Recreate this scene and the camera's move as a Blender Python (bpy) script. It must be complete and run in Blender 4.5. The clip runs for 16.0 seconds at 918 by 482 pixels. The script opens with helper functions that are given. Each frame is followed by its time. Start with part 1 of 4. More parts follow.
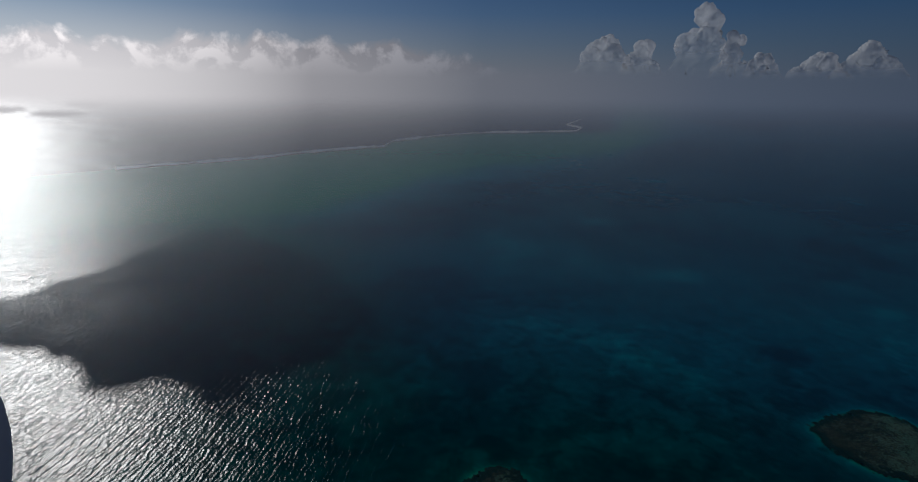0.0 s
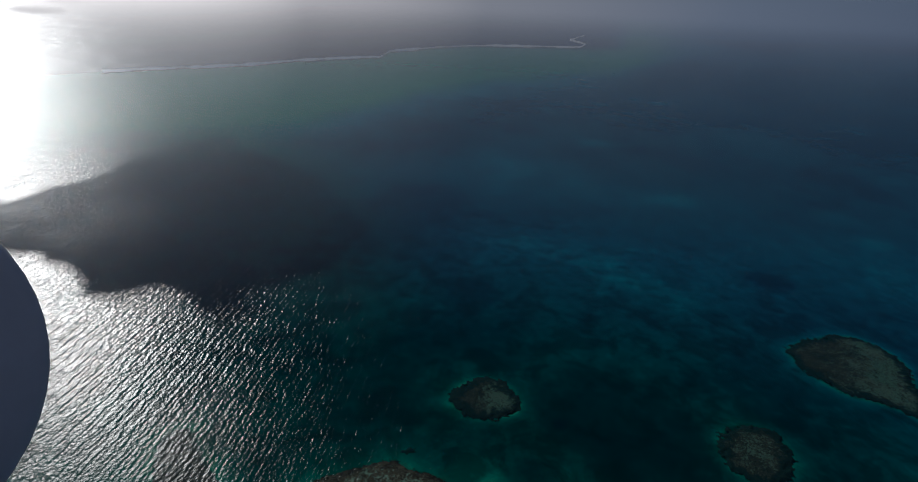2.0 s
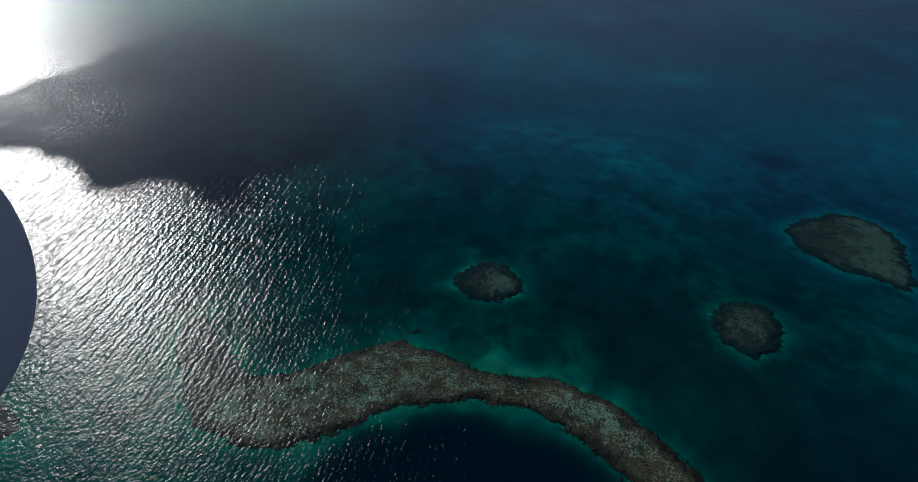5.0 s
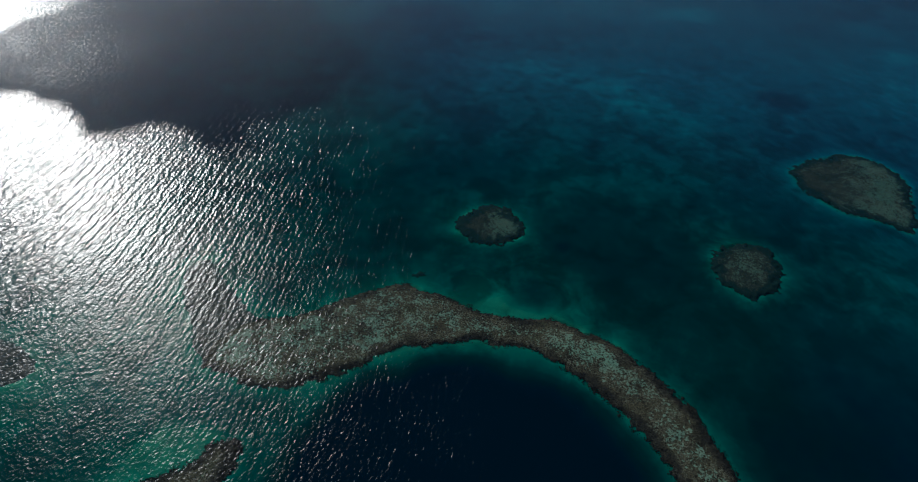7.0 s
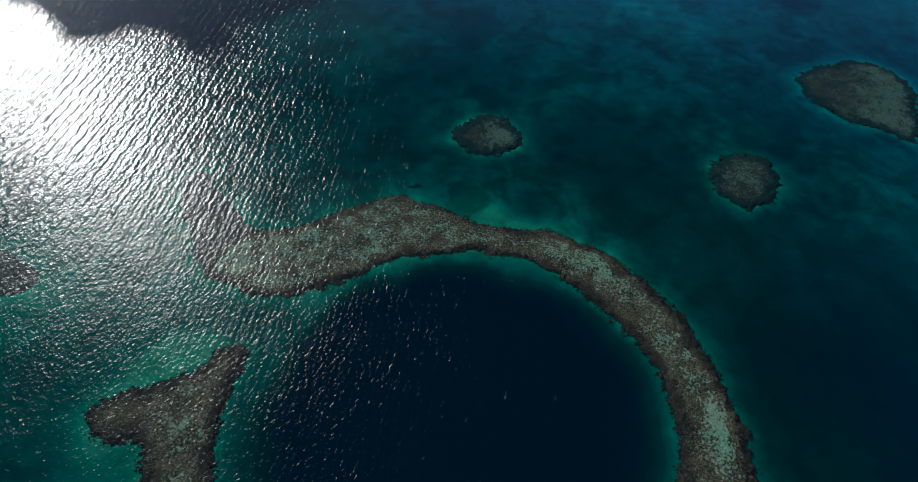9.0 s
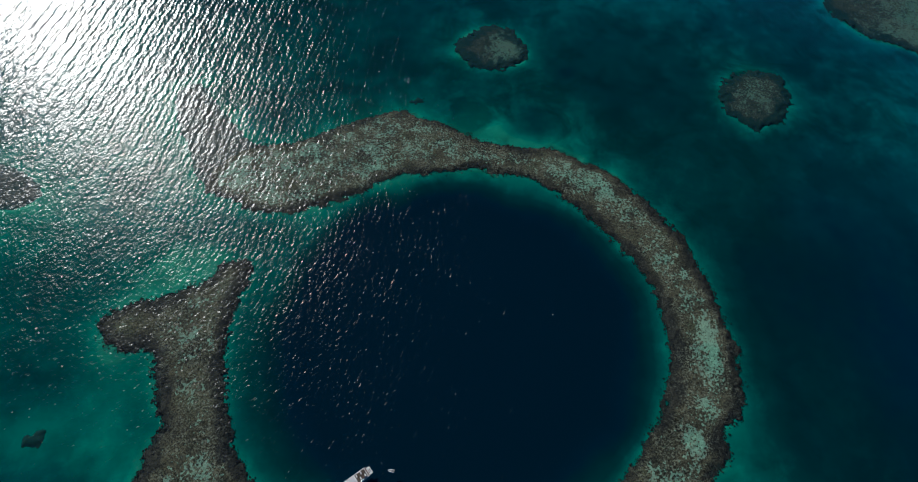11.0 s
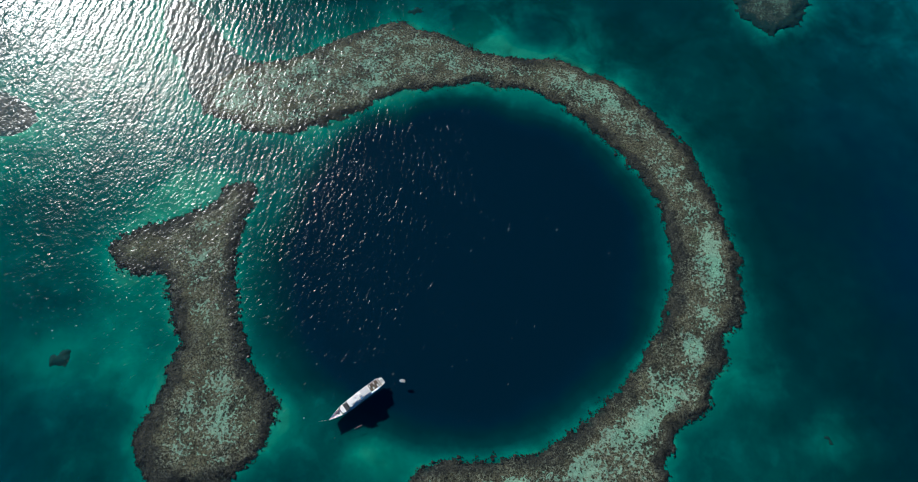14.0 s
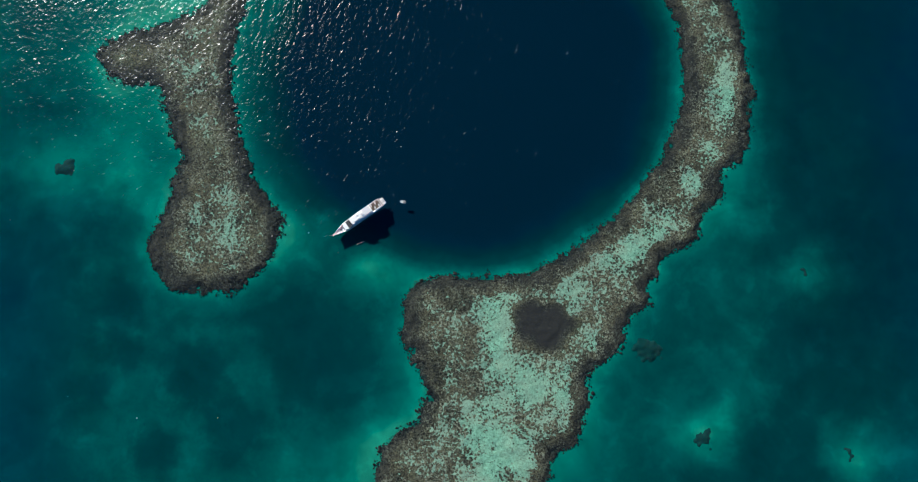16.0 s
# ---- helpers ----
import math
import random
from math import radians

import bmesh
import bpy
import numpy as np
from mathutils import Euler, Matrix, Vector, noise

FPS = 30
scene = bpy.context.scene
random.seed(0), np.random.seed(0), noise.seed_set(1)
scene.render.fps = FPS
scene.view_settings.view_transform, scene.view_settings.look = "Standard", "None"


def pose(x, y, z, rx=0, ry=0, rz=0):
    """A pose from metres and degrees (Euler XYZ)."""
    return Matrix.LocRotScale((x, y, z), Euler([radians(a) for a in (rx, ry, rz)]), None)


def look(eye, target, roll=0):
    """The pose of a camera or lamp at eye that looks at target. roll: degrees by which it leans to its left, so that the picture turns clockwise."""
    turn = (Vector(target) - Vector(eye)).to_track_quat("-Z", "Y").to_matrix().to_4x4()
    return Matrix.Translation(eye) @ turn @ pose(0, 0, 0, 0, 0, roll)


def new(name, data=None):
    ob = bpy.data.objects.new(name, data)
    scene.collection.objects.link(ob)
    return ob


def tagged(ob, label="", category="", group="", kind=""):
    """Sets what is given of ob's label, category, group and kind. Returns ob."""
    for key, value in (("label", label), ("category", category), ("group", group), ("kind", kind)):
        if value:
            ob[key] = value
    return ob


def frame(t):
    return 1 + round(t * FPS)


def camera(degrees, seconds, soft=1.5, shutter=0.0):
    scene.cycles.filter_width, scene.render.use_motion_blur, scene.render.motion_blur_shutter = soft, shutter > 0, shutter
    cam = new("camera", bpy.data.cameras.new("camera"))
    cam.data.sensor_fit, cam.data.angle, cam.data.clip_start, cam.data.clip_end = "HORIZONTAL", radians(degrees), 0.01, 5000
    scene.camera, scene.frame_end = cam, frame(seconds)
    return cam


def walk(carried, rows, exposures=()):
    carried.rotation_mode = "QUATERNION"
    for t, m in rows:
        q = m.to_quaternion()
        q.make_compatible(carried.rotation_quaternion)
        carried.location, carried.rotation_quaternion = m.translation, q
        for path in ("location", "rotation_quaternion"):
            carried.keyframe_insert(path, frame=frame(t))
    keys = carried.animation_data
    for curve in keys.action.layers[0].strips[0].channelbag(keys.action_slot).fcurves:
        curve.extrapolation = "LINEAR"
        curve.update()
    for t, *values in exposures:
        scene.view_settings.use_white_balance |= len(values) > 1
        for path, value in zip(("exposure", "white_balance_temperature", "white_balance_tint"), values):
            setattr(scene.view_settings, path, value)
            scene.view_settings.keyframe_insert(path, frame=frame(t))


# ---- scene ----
cam = camera(77.7, 16.0, soft=1.05)
PATH = [
    (0.0, pose(0.094, 0.12, 360, 75.18, -0.64, 0.00)),
    (0.5, pose(0.085, 0.105, 360, 72.44, -0.76, 0.32)),
    (1.0, pose(0.055, 0.07, 360, 70.41, -0.77, -0.24)),
    (1.5, pose(0.02, 0.028, 360, 68.59, -1.89, 0.20)),
    (2.0, pose(0.0, 0, 360, 66.96, -2.48, 0.08)),
    (2.5, pose(0.0, 0, 360, 65.09, -2.57, 0.20)),
    (3.0, pose(0.0, 0, 360, 62.44, -2.15, 0.04)),
    (3.5, pose(0.0, 0, 360, 60.01, -1.74, -0.42)),
    (4.0, pose(0.0, 0, 360, 58.08, -1.47, -0.88)),
    (6.5, pose(0.28, 0.33, 360, 51.97, -0.91, 0.65)),
    (7.0, pose(0.28, 0.33, 360, 49.99, -0.92, -0.32)),
    (7.5, pose(0.28, 0.33, 360, 48.18, -0.38, 0.39)),
    (8.0, pose(0.28, 0.33, 360, 45.53, -0.51, -0.25)),
    (8.5, pose(0.28, 0.33, 360, 43.51, -0.65, -0.20)),
    (9.0, pose(0.28, 0.33, 360, 41.08, -1.02, -0.67)),
    (11.5, pose(0.28, 0.33, 360, 30.44, -1.34, 0.02)),
    (12.0, pose(0.28, 0.33, 360, 27.89, -1.51, -0.29)),
    (12.5, pose(0.28, 0.33, 360, 26.23, -1.52, -0.72)),
    (13.0, pose(0.28, 0.33, 360, 24.02, -1.64, 0.23)),
    (13.5, pose(0.28, 0.33, 360, 22.16, -1.28, -0.38)),
    (14.0, pose(0.28, 0.33, 360, 24.58, -0.32, -0.93)),
    (14.3, pose(0.28, 0.33, 360, 19.51, -0.70, 0.49)),
    (14.5, pose(0.28, 0.33, 360, 15.89, -0.53, 1.19)),
    (15.0, pose(0.28, 0.33, 360, 13.56, 0.53, 1.04)),
    (15.5, pose(0.28, 0.33, 360, 9.49, 0.19, 1.07)),
    (16.0, pose(0.28, 0.33, 360, 7.06, -0.83, 1.21)),
]
EXPOSURES = [(0.0, -2.02, 5950, 9), (2.0, -1.58, 5950, 9), (3.5, -1.25, 5950, 9), (7.0, -0.87, 5950, 8), (9.0, -0.47, 5950, 8), (12.5, 0.18, 6000, 7), (16.0, 0.78, 6050, 7)]
walk(cam, PATH, EXPOSURES)

# ---- sky and sun ----
HEIGHT = 360.0                      # of the camera over the sea
SUN_AZ, SUN_EL = -40.0, 25.0        # degrees from +y to the right, and above the horizon
TO_SUN = Vector((math.sin(radians(SUN_AZ)) * math.cos(radians(SUN_EL)), math.cos(radians(SUN_AZ)) * math.cos(radians(SUN_EL)), math.sin(radians(SUN_EL))))

world = bpy.data.worlds.new("world")
scene.world = world
world.use_nodes = True
wt = world.node_tree


def wnode(kind, op=None, *ins):
    n = wt.nodes.new("ShaderNode" + kind)
    if op:
        n.operation = op
    for k, v in enumerate(ins):
        if isinstance(v, (int, float, tuple)):
            n.inputs[k].default_value = v
        elif v is not None:
            wt.links.new(v, n.inputs[k])
    return n


def wmath(op, *ins):
    return wnode("Math", op, *ins).outputs[0]


def wramp(fac, stops):
    n = wt.nodes.new("ShaderNodeValToRGB")
    while len(n.color_ramp.elements) < len(stops):
        n.color_ramp.elements.new(0.5)
    for e, (p, c) in zip(n.color_ramp.elements, stops):
        e.position, e.color = p, (*c, 1)
    wt.links.new(fac, n.inputs[0])
    return n.outputs[0]


def wmix(fac, a, b):
    n = wt.nodes.new("ShaderNodeMix")
    n.data_type = "RGBA"
    for k, v in ((0, fac), (6, a), (7, b)):
        if isinstance(v, (float, int)):
            n.inputs[k].default_value = v
        elif isinstance(v, tuple):
            n.inputs[k].default_value = (*v, 1)
        else:
            wt.links.new(v, n.inputs[k])
    return n.outputs[2]


sky = wt.nodes.new("ShaderNodeTexSky")
sky.sky_type = "NISHITA"
sky.sun_disc = False
sky.sun_elevation, sky.sun_rotation = radians(SUN_EL), radians(SUN_AZ)
sky.altitude, sky.air_density, sky.dust_density, sky.ozone_density = 300, 1.0, 1.0, 3.0
way = wt.nodes.new("ShaderNodeTexCoord").outputs["Generated"]
z = wnode("SeparateXYZ", None, way).outputs[2]
towards = wnode("VectorMath", "DOT_PRODUCT", way, (math.sin(radians(SUN_AZ)), math.cos(radians(SUN_AZ)), 0.0)).outputs["Value"]
# sea haze along the horizon, bright towards the sun
haze = wramp(wmath("MULTIPLY_ADD", towards, 0.5, 0.5), [
    (0.0, (0.115, 0.155, 0.24)), (0.55, (0.175, 0.235, 0.35)), (0.72, (0.30, 0.36, 0.48)), (0.87, (0.56, 0.57, 0.64)), (0.95, (1.2, 1.12, 1.12)), (1.0, (3.0, 2.75, 2.6))])
veil = wramp(z, [(0.0, (1, 1, 1)), (0.025, (0.95, 0.95, 0.95)), (0.075, (0.5, 0.5, 0.5)), (0.12, (0.2, 0.2, 0.2)), (0.22, (0.0, 0.0, 0.0))])
blue = wnode("VectorMath", "MULTIPLY", sky.outputs[0], (0.028, 0.052, 0.084)).outputs[0]
blue = wnode("VectorMath", "MULTIPLY", blue, wramp(z, [(0.12, (1, 1, 1)), (0.45, (0.03, 0.30, 0.38))])).outputs[0]
air = wmix(veil, blue, haze)
# far bank of cumulus on the sunward side
def bank_noise(offset):
    m = wt.nodes.new("ShaderNodeMapping")
    m.inputs["Location"].default_value = offset
    m.inputs["Scale"].default_value = (1.0, 1.0, 1.15)
    wt.links.new(way, m.inputs[0])
    n = wt.nodes.new("ShaderNodeTexNoise")
    n.inputs["Scale"].default_value, n.inputs["Detail"].default_value, n.inputs["Roughness"].default_value = 13.0, 7.0, 0.56
    n.inputs["Distortion"].default_value = 0.25
    wt.links.new(m.outputs[0], n.inputs["Vector"])
    return n.outputs["Fac"]


lump, lump_up = bank_noise((0, 0, 0)), bank_noise((0.006, -0.006, -0.016))
reach = wramp(wmath("MULTIPLY_ADD", towards, 0.5, 0.5), [(0.80, (0, 0, 0)), (0.87, (0.62, 0.62, 0.62)), (0.91, (0.84, 0.84, 0.84)), (1.0, (0.88, 0.88, 0.88))])
top = wmath("MULTIPLY_ADD", wmath("SUBTRACT", lump, 0.5), 0.105, wmath("MULTIPLY_ADD", reach, 0.108, -0.014))
inside = wramp(wmath("MULTIPLY", wmath("SUBTRACT", top, z), 20.0), [(0.0, (0, 0, 0)), (0.4, (1, 1, 1))])
lit = wramp(wmath("MULTIPLY_ADD", wmath("SUBTRACT", lump, lump_up), 5.0, 0.45), [(0.25, (0.86, 0.86, 0.88)), (0.7, (1.38, 1.36, 1.35))])
puffs = wnode("VectorMath", "MULTIPLY", haze, lit).outputs[0]
foot = wramp(z, [(0.02, (0, 0, 0)), (0.065, (1, 1, 1))])
puffs = wmix(foot, haze, puffs)
air = wmix(inside, air, puffs)
wt.links.new(air, wt.nodes["Background"].inputs[0])
wt.nodes["Background"].inputs[1].default_value = 1.05

sun = new("sun", bpy.data.lights.new("sun", "SUN"))
sun.data.energy, sun.data.angle, sun.data.color = 5.0, radians(0.45), (1.0, 0.95, 0.87)
sun.matrix_world = look(tuple(TO_SUN * 3000), (0, 0, 0))


# ---- small tools ----
def lattice(seed):
    return np.random.RandomState(seed).rand(256, 256)


def vnoise(x, y, size, seed=0):
    """Smooth value noise from 0 to 1 with lumps of about that size in metres."""
    tab = lattice(seed)
    u, v = np.asarray(x) / size + 37.3, np.asarray(y) / size + 11.7
    i, j = np.floor(u).astype(int), np.floor(v).astype(int)
    a, b = u - i, v - j
    a, b = a * a * a * (a * (a * 6 - 15) + 10), b * b * b * (b * (b * 6 - 15) + 10)
    q = lambda m, n: tab[(i + m) % 256, (j + n) % 256]
    return (q(0, 0) * (1 - a) + q(1, 0) * a) * (1 - b) + (q(0, 1) * (1 - a) + q(1, 1) * a) * b


def fbm(x, y, size, octaves=4, seed=0):
    total, gain, norm = 0.0, 1.0, 0.0
    for k in range(octaves):
        total = total + gain * vnoise(x, y, size / 2 ** k, seed + k)
        norm += gain
        gain *= 0.5
    return total / norm


def step(x, lo, hi):
    t = np.clip((np.asarray(x, float) - lo) / (hi - lo), 0, 1)
    return t * t * (3 - 2 * t)


def rounded(points, each=6):
    """A closed smooth outline through a few corner points."""
    p = np.array(points, float)
    n, out = len(p), []
    for k in range(n):
        a, b, c, d = p[k - 1], p[k], p[(k + 1) % n], p[(k + 2) % n]
        for s in np.linspace(0, 1, each, endpoint=False):
            out.append(0.5 * (2 * b + (c - a) * s + (2 * a - 5 * b + 4 * c - d) * s * s + (3 * b - a - 3 * c + d) * s ** 3))
    return np.array(out)


def inside_by(x, y, outline):
    """Metres inside (+) or outside (-) a closed outline, for arrays of places."""
    shape = np.shape(x)
    px, py = np.ravel(x), np.ravel(y)
    best, odd = np.full(px.shape, 1e18), np.zeros(px.shape, bool)
    for (ax, ay), (bx, by) in zip(outline, np.roll(outline, -1, axis=0)):
        ex, ey = bx - ax, by - ay
        h = np.clip(((px - ax) * ex + (py - ay) * ey) / (ex * ex + ey * ey + 1e-12), 0, 1)
        best = np.minimum(best, (px - ax - h * ex) ** 2 + (py - ay - h * ey) ** 2)
        if by != ay:
            odd ^= ((ay > py) != (by > py)) & (px < ex * (py - ay) / (by - ay) + ax)
    return (np.sqrt(best) * np.where(odd, 1, -1)).reshape(shape)


def mesh_of(name, verts, faces, smooth=True, **fields):
    """A mesh from arrays, with float fields on its points."""
    me = bpy.data.meshes.new(name)
    verts, faces = np.asarray(verts, np.float32), np.asarray(faces, np.int32)
    me.vertices.add(len(verts))
    me.vertices.foreach_set("co", verts.ravel())
    me.loops.add(faces.size)
    me.loops.foreach_set("vertex_index", faces.ravel())
    me.polygons.add(len(faces))
    me.polygons.foreach_set("loop_start", np.arange(len(faces), dtype=np.int32) * faces.shape[1])
    if smooth:
        me.polygons.foreach_set("use_smooth", np.ones(len(faces), bool))
    for key, value in fields.items():
        me.attributes.new(key, "FLOAT", "POINT").data.foreach_set("value", np.asarray(value, np.float32).ravel())
    me.update()
    me.validate()
    return me


def grid_faces(nx, ny, keep=None):
    k = np.arange(nx * ny).reshape(ny, nx)
    f = np.stack([k[:-1, :-1], k[:-1, 1:], k[1:, 1:], k[1:, :-1]], -1)
    return f[keep] if keep is not None else f.reshape(-1, 4)


def compact(verts, faces, *fields):
    used, idx = np.unique(faces, return_inverse=True)
    return (verts[used], idx.reshape(faces.shape), *[f[used] for f in fields])


def part(name, bm, material, parent=None, label=""):
    me = bpy.data.meshes.new(name)
    bm.to_mesh(me)
    bm.free()
    me.materials.append(material)
    ob = new(name, me)
    if parent:
        ob.parent = parent
    if label:
        ob["label"] = label
    return ob


# Far out the sea sheet is drawn up towards the horizon, so that its rim lies near 4.9 km.
NEAR_R, RIM_R, RIM_SEEN = 2600.0, 4900.0, 90000.0


def seen_range(r):
    """The distance that a place of the sheet at radius r stands for."""
    r = np.asarray(r, float)
    q = 1 / NEAR_R + (1 / RIM_SEEN - 1 / NEAR_R) * np.clip((r - NEAR_R) / (RIM_R - NEAR_R), 0, 1)
    return np.where(r <= NEAR_R, r, 1 / q)


def sheet_radius(distance):
    q = 1 / np.asarray(distance, float)
    return np.where(q >= 1 / NEAR_R, distance, NEAR_R + (RIM_R - NEAR_R) * (q - 1 / NEAR_R) / (1 / RIM_SEEN - 1 / NEAR_R))


def sheet_z(r):
    r = np.asarray(r, float)
    return np.where(r <= NEAR_R, 0.0, HEIGHT * (1 - np.minimum(r, RIM_R) / seen_range(r)))


def haze_share(x, y):
    """Share of haze painted over a place of the sea, growing with distance."""
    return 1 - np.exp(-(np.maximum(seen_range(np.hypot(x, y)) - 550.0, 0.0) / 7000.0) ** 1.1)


# ---- materials ----
def material(name):
    m = bpy.data.materials.new(name)
    m.use_nodes = True
    return m, m.node_tree.nodes, m.node_tree.links, m.node_tree.nodes["Principled BSDF"]


def node(nodes, kind, **values):
    n = nodes.new("ShaderNode" + kind)
    for key, value in values.items():
        n.inputs[key.replace("_", " ")].default_value = value
    return n


def field(nodes, name):
    n = nodes.new("ShaderNodeAttribute")
    n.attribute_name = name
    return n.outputs["Fac"]


def math_node(nodes, links, op, a, b=0.0, clamp=False):
    n = nodes.new("ShaderNodeMath")
    n.operation, n.use_clamp = op, clamp
    for k, v in enumerate((a, b)):
        if isinstance(v, (int, float)):
            n.inputs[k].default_value = v
        else:
            links.new(v, n.inputs[k])
    return n.outputs[0]


def ramp(nodes, links, fac, stops):
    n = nodes.new("ShaderNodeValToRGB")
    while len(n.color_ramp.elements) < len(stops):
        n.color_ramp.elements.new(0.5)
    for e, (p, c) in zip(n.color_ramp.elements, stops):
        e.position, e.color = p, (*c, 1)
    links.new(fac, n.inputs[0])
    return n.outputs[0]


def noise_at(nodes, links, coord, scale, detail=4.0, rough=0.5, distortion=0.0, stretch=None, turn=0.0):
    if stretch:
        m = nodes.new("ShaderNodeMapping")
        m.vector_type = "TEXTURE"
        m.inputs["Scale"].default_value = stretch
        m.inputs["Rotation"].default_value = (0, 0, radians(turn))
        links.new(coord, m.inputs[0])
        coord = m.outputs[0]
    n = node(nodes, "TexNoise", Scale=scale, Detail=detail, Roughness=rough, Distortion=distortion)
    links.new(coord, n.inputs["Vector"])
    return n.outputs["Fac"]


def mixed(nodes, links, fac, a, b, blend="MIX"):
    n = nodes.new("ShaderNodeMix")
    n.data_type, n.blend_type = "RGBA", blend
    for k, v in ((0, fac), (6, a), (7, b)):
        if isinstance(v, (int, float)):
            n.inputs[k].default_value = v
        elif isinstance(v, tuple):
            n.inputs[k].default_value = (*v, 1)
        else:
            links.new(v, n.inputs[k])
    return n.outputs[2]


def painted_haze(n, l, shader):
    """Paints distance haze into a sea material by mixing it to clear."""
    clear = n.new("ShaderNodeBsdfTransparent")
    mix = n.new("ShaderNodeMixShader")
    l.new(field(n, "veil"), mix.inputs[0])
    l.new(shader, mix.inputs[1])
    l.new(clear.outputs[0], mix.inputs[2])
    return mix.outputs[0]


def make_water():
    m, n, l, p = material("sea_water")
    n.remove(p)
    pos = n.new("ShaderNodeNewGeometry").outputs["Position"]
    # a train of wind waves with long broken crests, ripples on it, and swell on the open sea
    m2 = n.new("ShaderNodeMapping")
    m2.vector_type = "TEXTURE"
    m2.inputs["Rotation"].default_value = (0, 0, radians(-6.0))
    l.new(pos, m2.inputs[0])
    w = node(n, "TexWave", Scale=0.314 / 5.0, Distortion=6.0, Detail=3.0)
    w.inputs["Detail Scale"].default_value = 1.3
    w.inputs["Detail Roughness"].default_value = 0.6
    l.new(m2.outputs[0], w.inputs["Vector"])
    w2 = node(n, "TexWave", Scale=0.314 / 10.2, Distortion=7.0, Detail=3.0)
    w2.inputs["Detail Scale"].default_value = 1.5
    w2.inputs["Detail Roughness"].default_value = 0.55
    l.new(m2.outputs[0], w2.inputs["Vector"])
    crests = noise_at(n, l, pos, 0.30, 3.0, 0.6, 0.5, (1.0, 2.8, 1.0), -4.0)
    cross = noise_at(n, l, pos, 0.43, 2.0, 0.55, 0.3, (1.0, 2.3, 1.0), 22.0)
    fine = noise_at(n, l, pos, 0.42, 2.0, 0.5, 0.5, (1.0, 1.8, 1.0), -28.0)
    oblique = noise_at(n, l, pos, 0.46, 2.0, 0.5, 0.5, (1.0, 1.8, 1.0), 48.0)
    ripple = noise_at(n, l, pos, 0.9, 2.0, 0.6, 0.3, (1.0, 1.6, 1.0), -14.0)
    patch = noise_at(n, l, pos, 0.03, 3.0, 0.6)
    near = field(n, "chop")
    far = math_node(n, l, "SUBTRACT", 1.0, near)

    def weighed(h, at_near, at_far):
        return math_node(n, l, "MULTIPLY", h, math_node(n, l, "ADD", math_node(n, l, "MULTIPLY", near, at_near), math_node(n, l, "MULTIPLY", far, at_far)))

    h = weighed(w2.outputs["Fac"], 0.25, 1.75)
    for wave, at_near, at_far in ((w.outputs["Fac"], 0.45, 1.0), (crests, 0.65, 1.9), (cross, 0.40, 1.1), (fine, 2.4, 0.25), (oblique, 1.25, 0.15), (ripple, 0.45, 0.10)):
        h = math_node(n, l, "ADD", h, weighed(wave, at_near, at_far))
    h = math_node(n, l, "MULTIPLY", h, math_node(n, l, "ADD", math_node(n, l, "MULTIPLY", patch, 1.2), 0.4))
    rollers = noise_at(n, l, pos, 0.020, 4.0, 0.65, 0.3, (1.0, 2.6, 1.0), -55.0)
    h = math_node(n, l, "ADD", h, math_node(n, l, "MULTIPLY", math_node(n, l, "MULTIPLY", rollers, 45.0), field(n, "swell")))
    up = n.new("ShaderNodeCombineXYZ")
    up.inputs[2].default_value = 1.0
    b = node(n, "Bump", Strength=1.0, Distance=0.205)
    l.new(h, b.inputs["Height"])
    l.new(up.outputs[0], b.inputs["Normal"])
    gloss = node(n, "BsdfGlossy", Roughness=0.315)
    # waves too far to tell apart widen the glitter
    l.new(math_node(n, l, "ADD", math_node(n, l, "MULTIPLY", field(n, "blur"), 0.10), 0.305), gloss.inputs["Roughness"])
    gloss.inputs["Color"].default_value = (1, 1, 1, 1)
    gloss.distribution = "BECKMANN"
    clear = n.new("ShaderNodeBsdfTransparent")
    clear.inputs[0].default_value = (0.93, 0.98, 0.98, 1)
    fres = node(n, "Fresnel", IOR=1.33)
    l.new(b.outputs[0], gloss.inputs["Normal"])
    l.new(up.outputs[0], fres.inputs["Normal"])
    mix = n.new("ShaderNodeMixShader")
    l.new(math_node(n, l, "DIVIDE", fres.outputs[0], math_node(n, l, "ADD", math_node(n, l, "MULTIPLY", fres.outputs[0], 4.4), 0.78)), mix.inputs[0])
    l.new(clear.outputs[0], mix.inputs[1])
    l.new(gloss.outputs[0], mix.inputs[2])
    l.new(painted_haze(n, l, mix.outputs[0]), n["Material Output"].inputs[0])
    return m


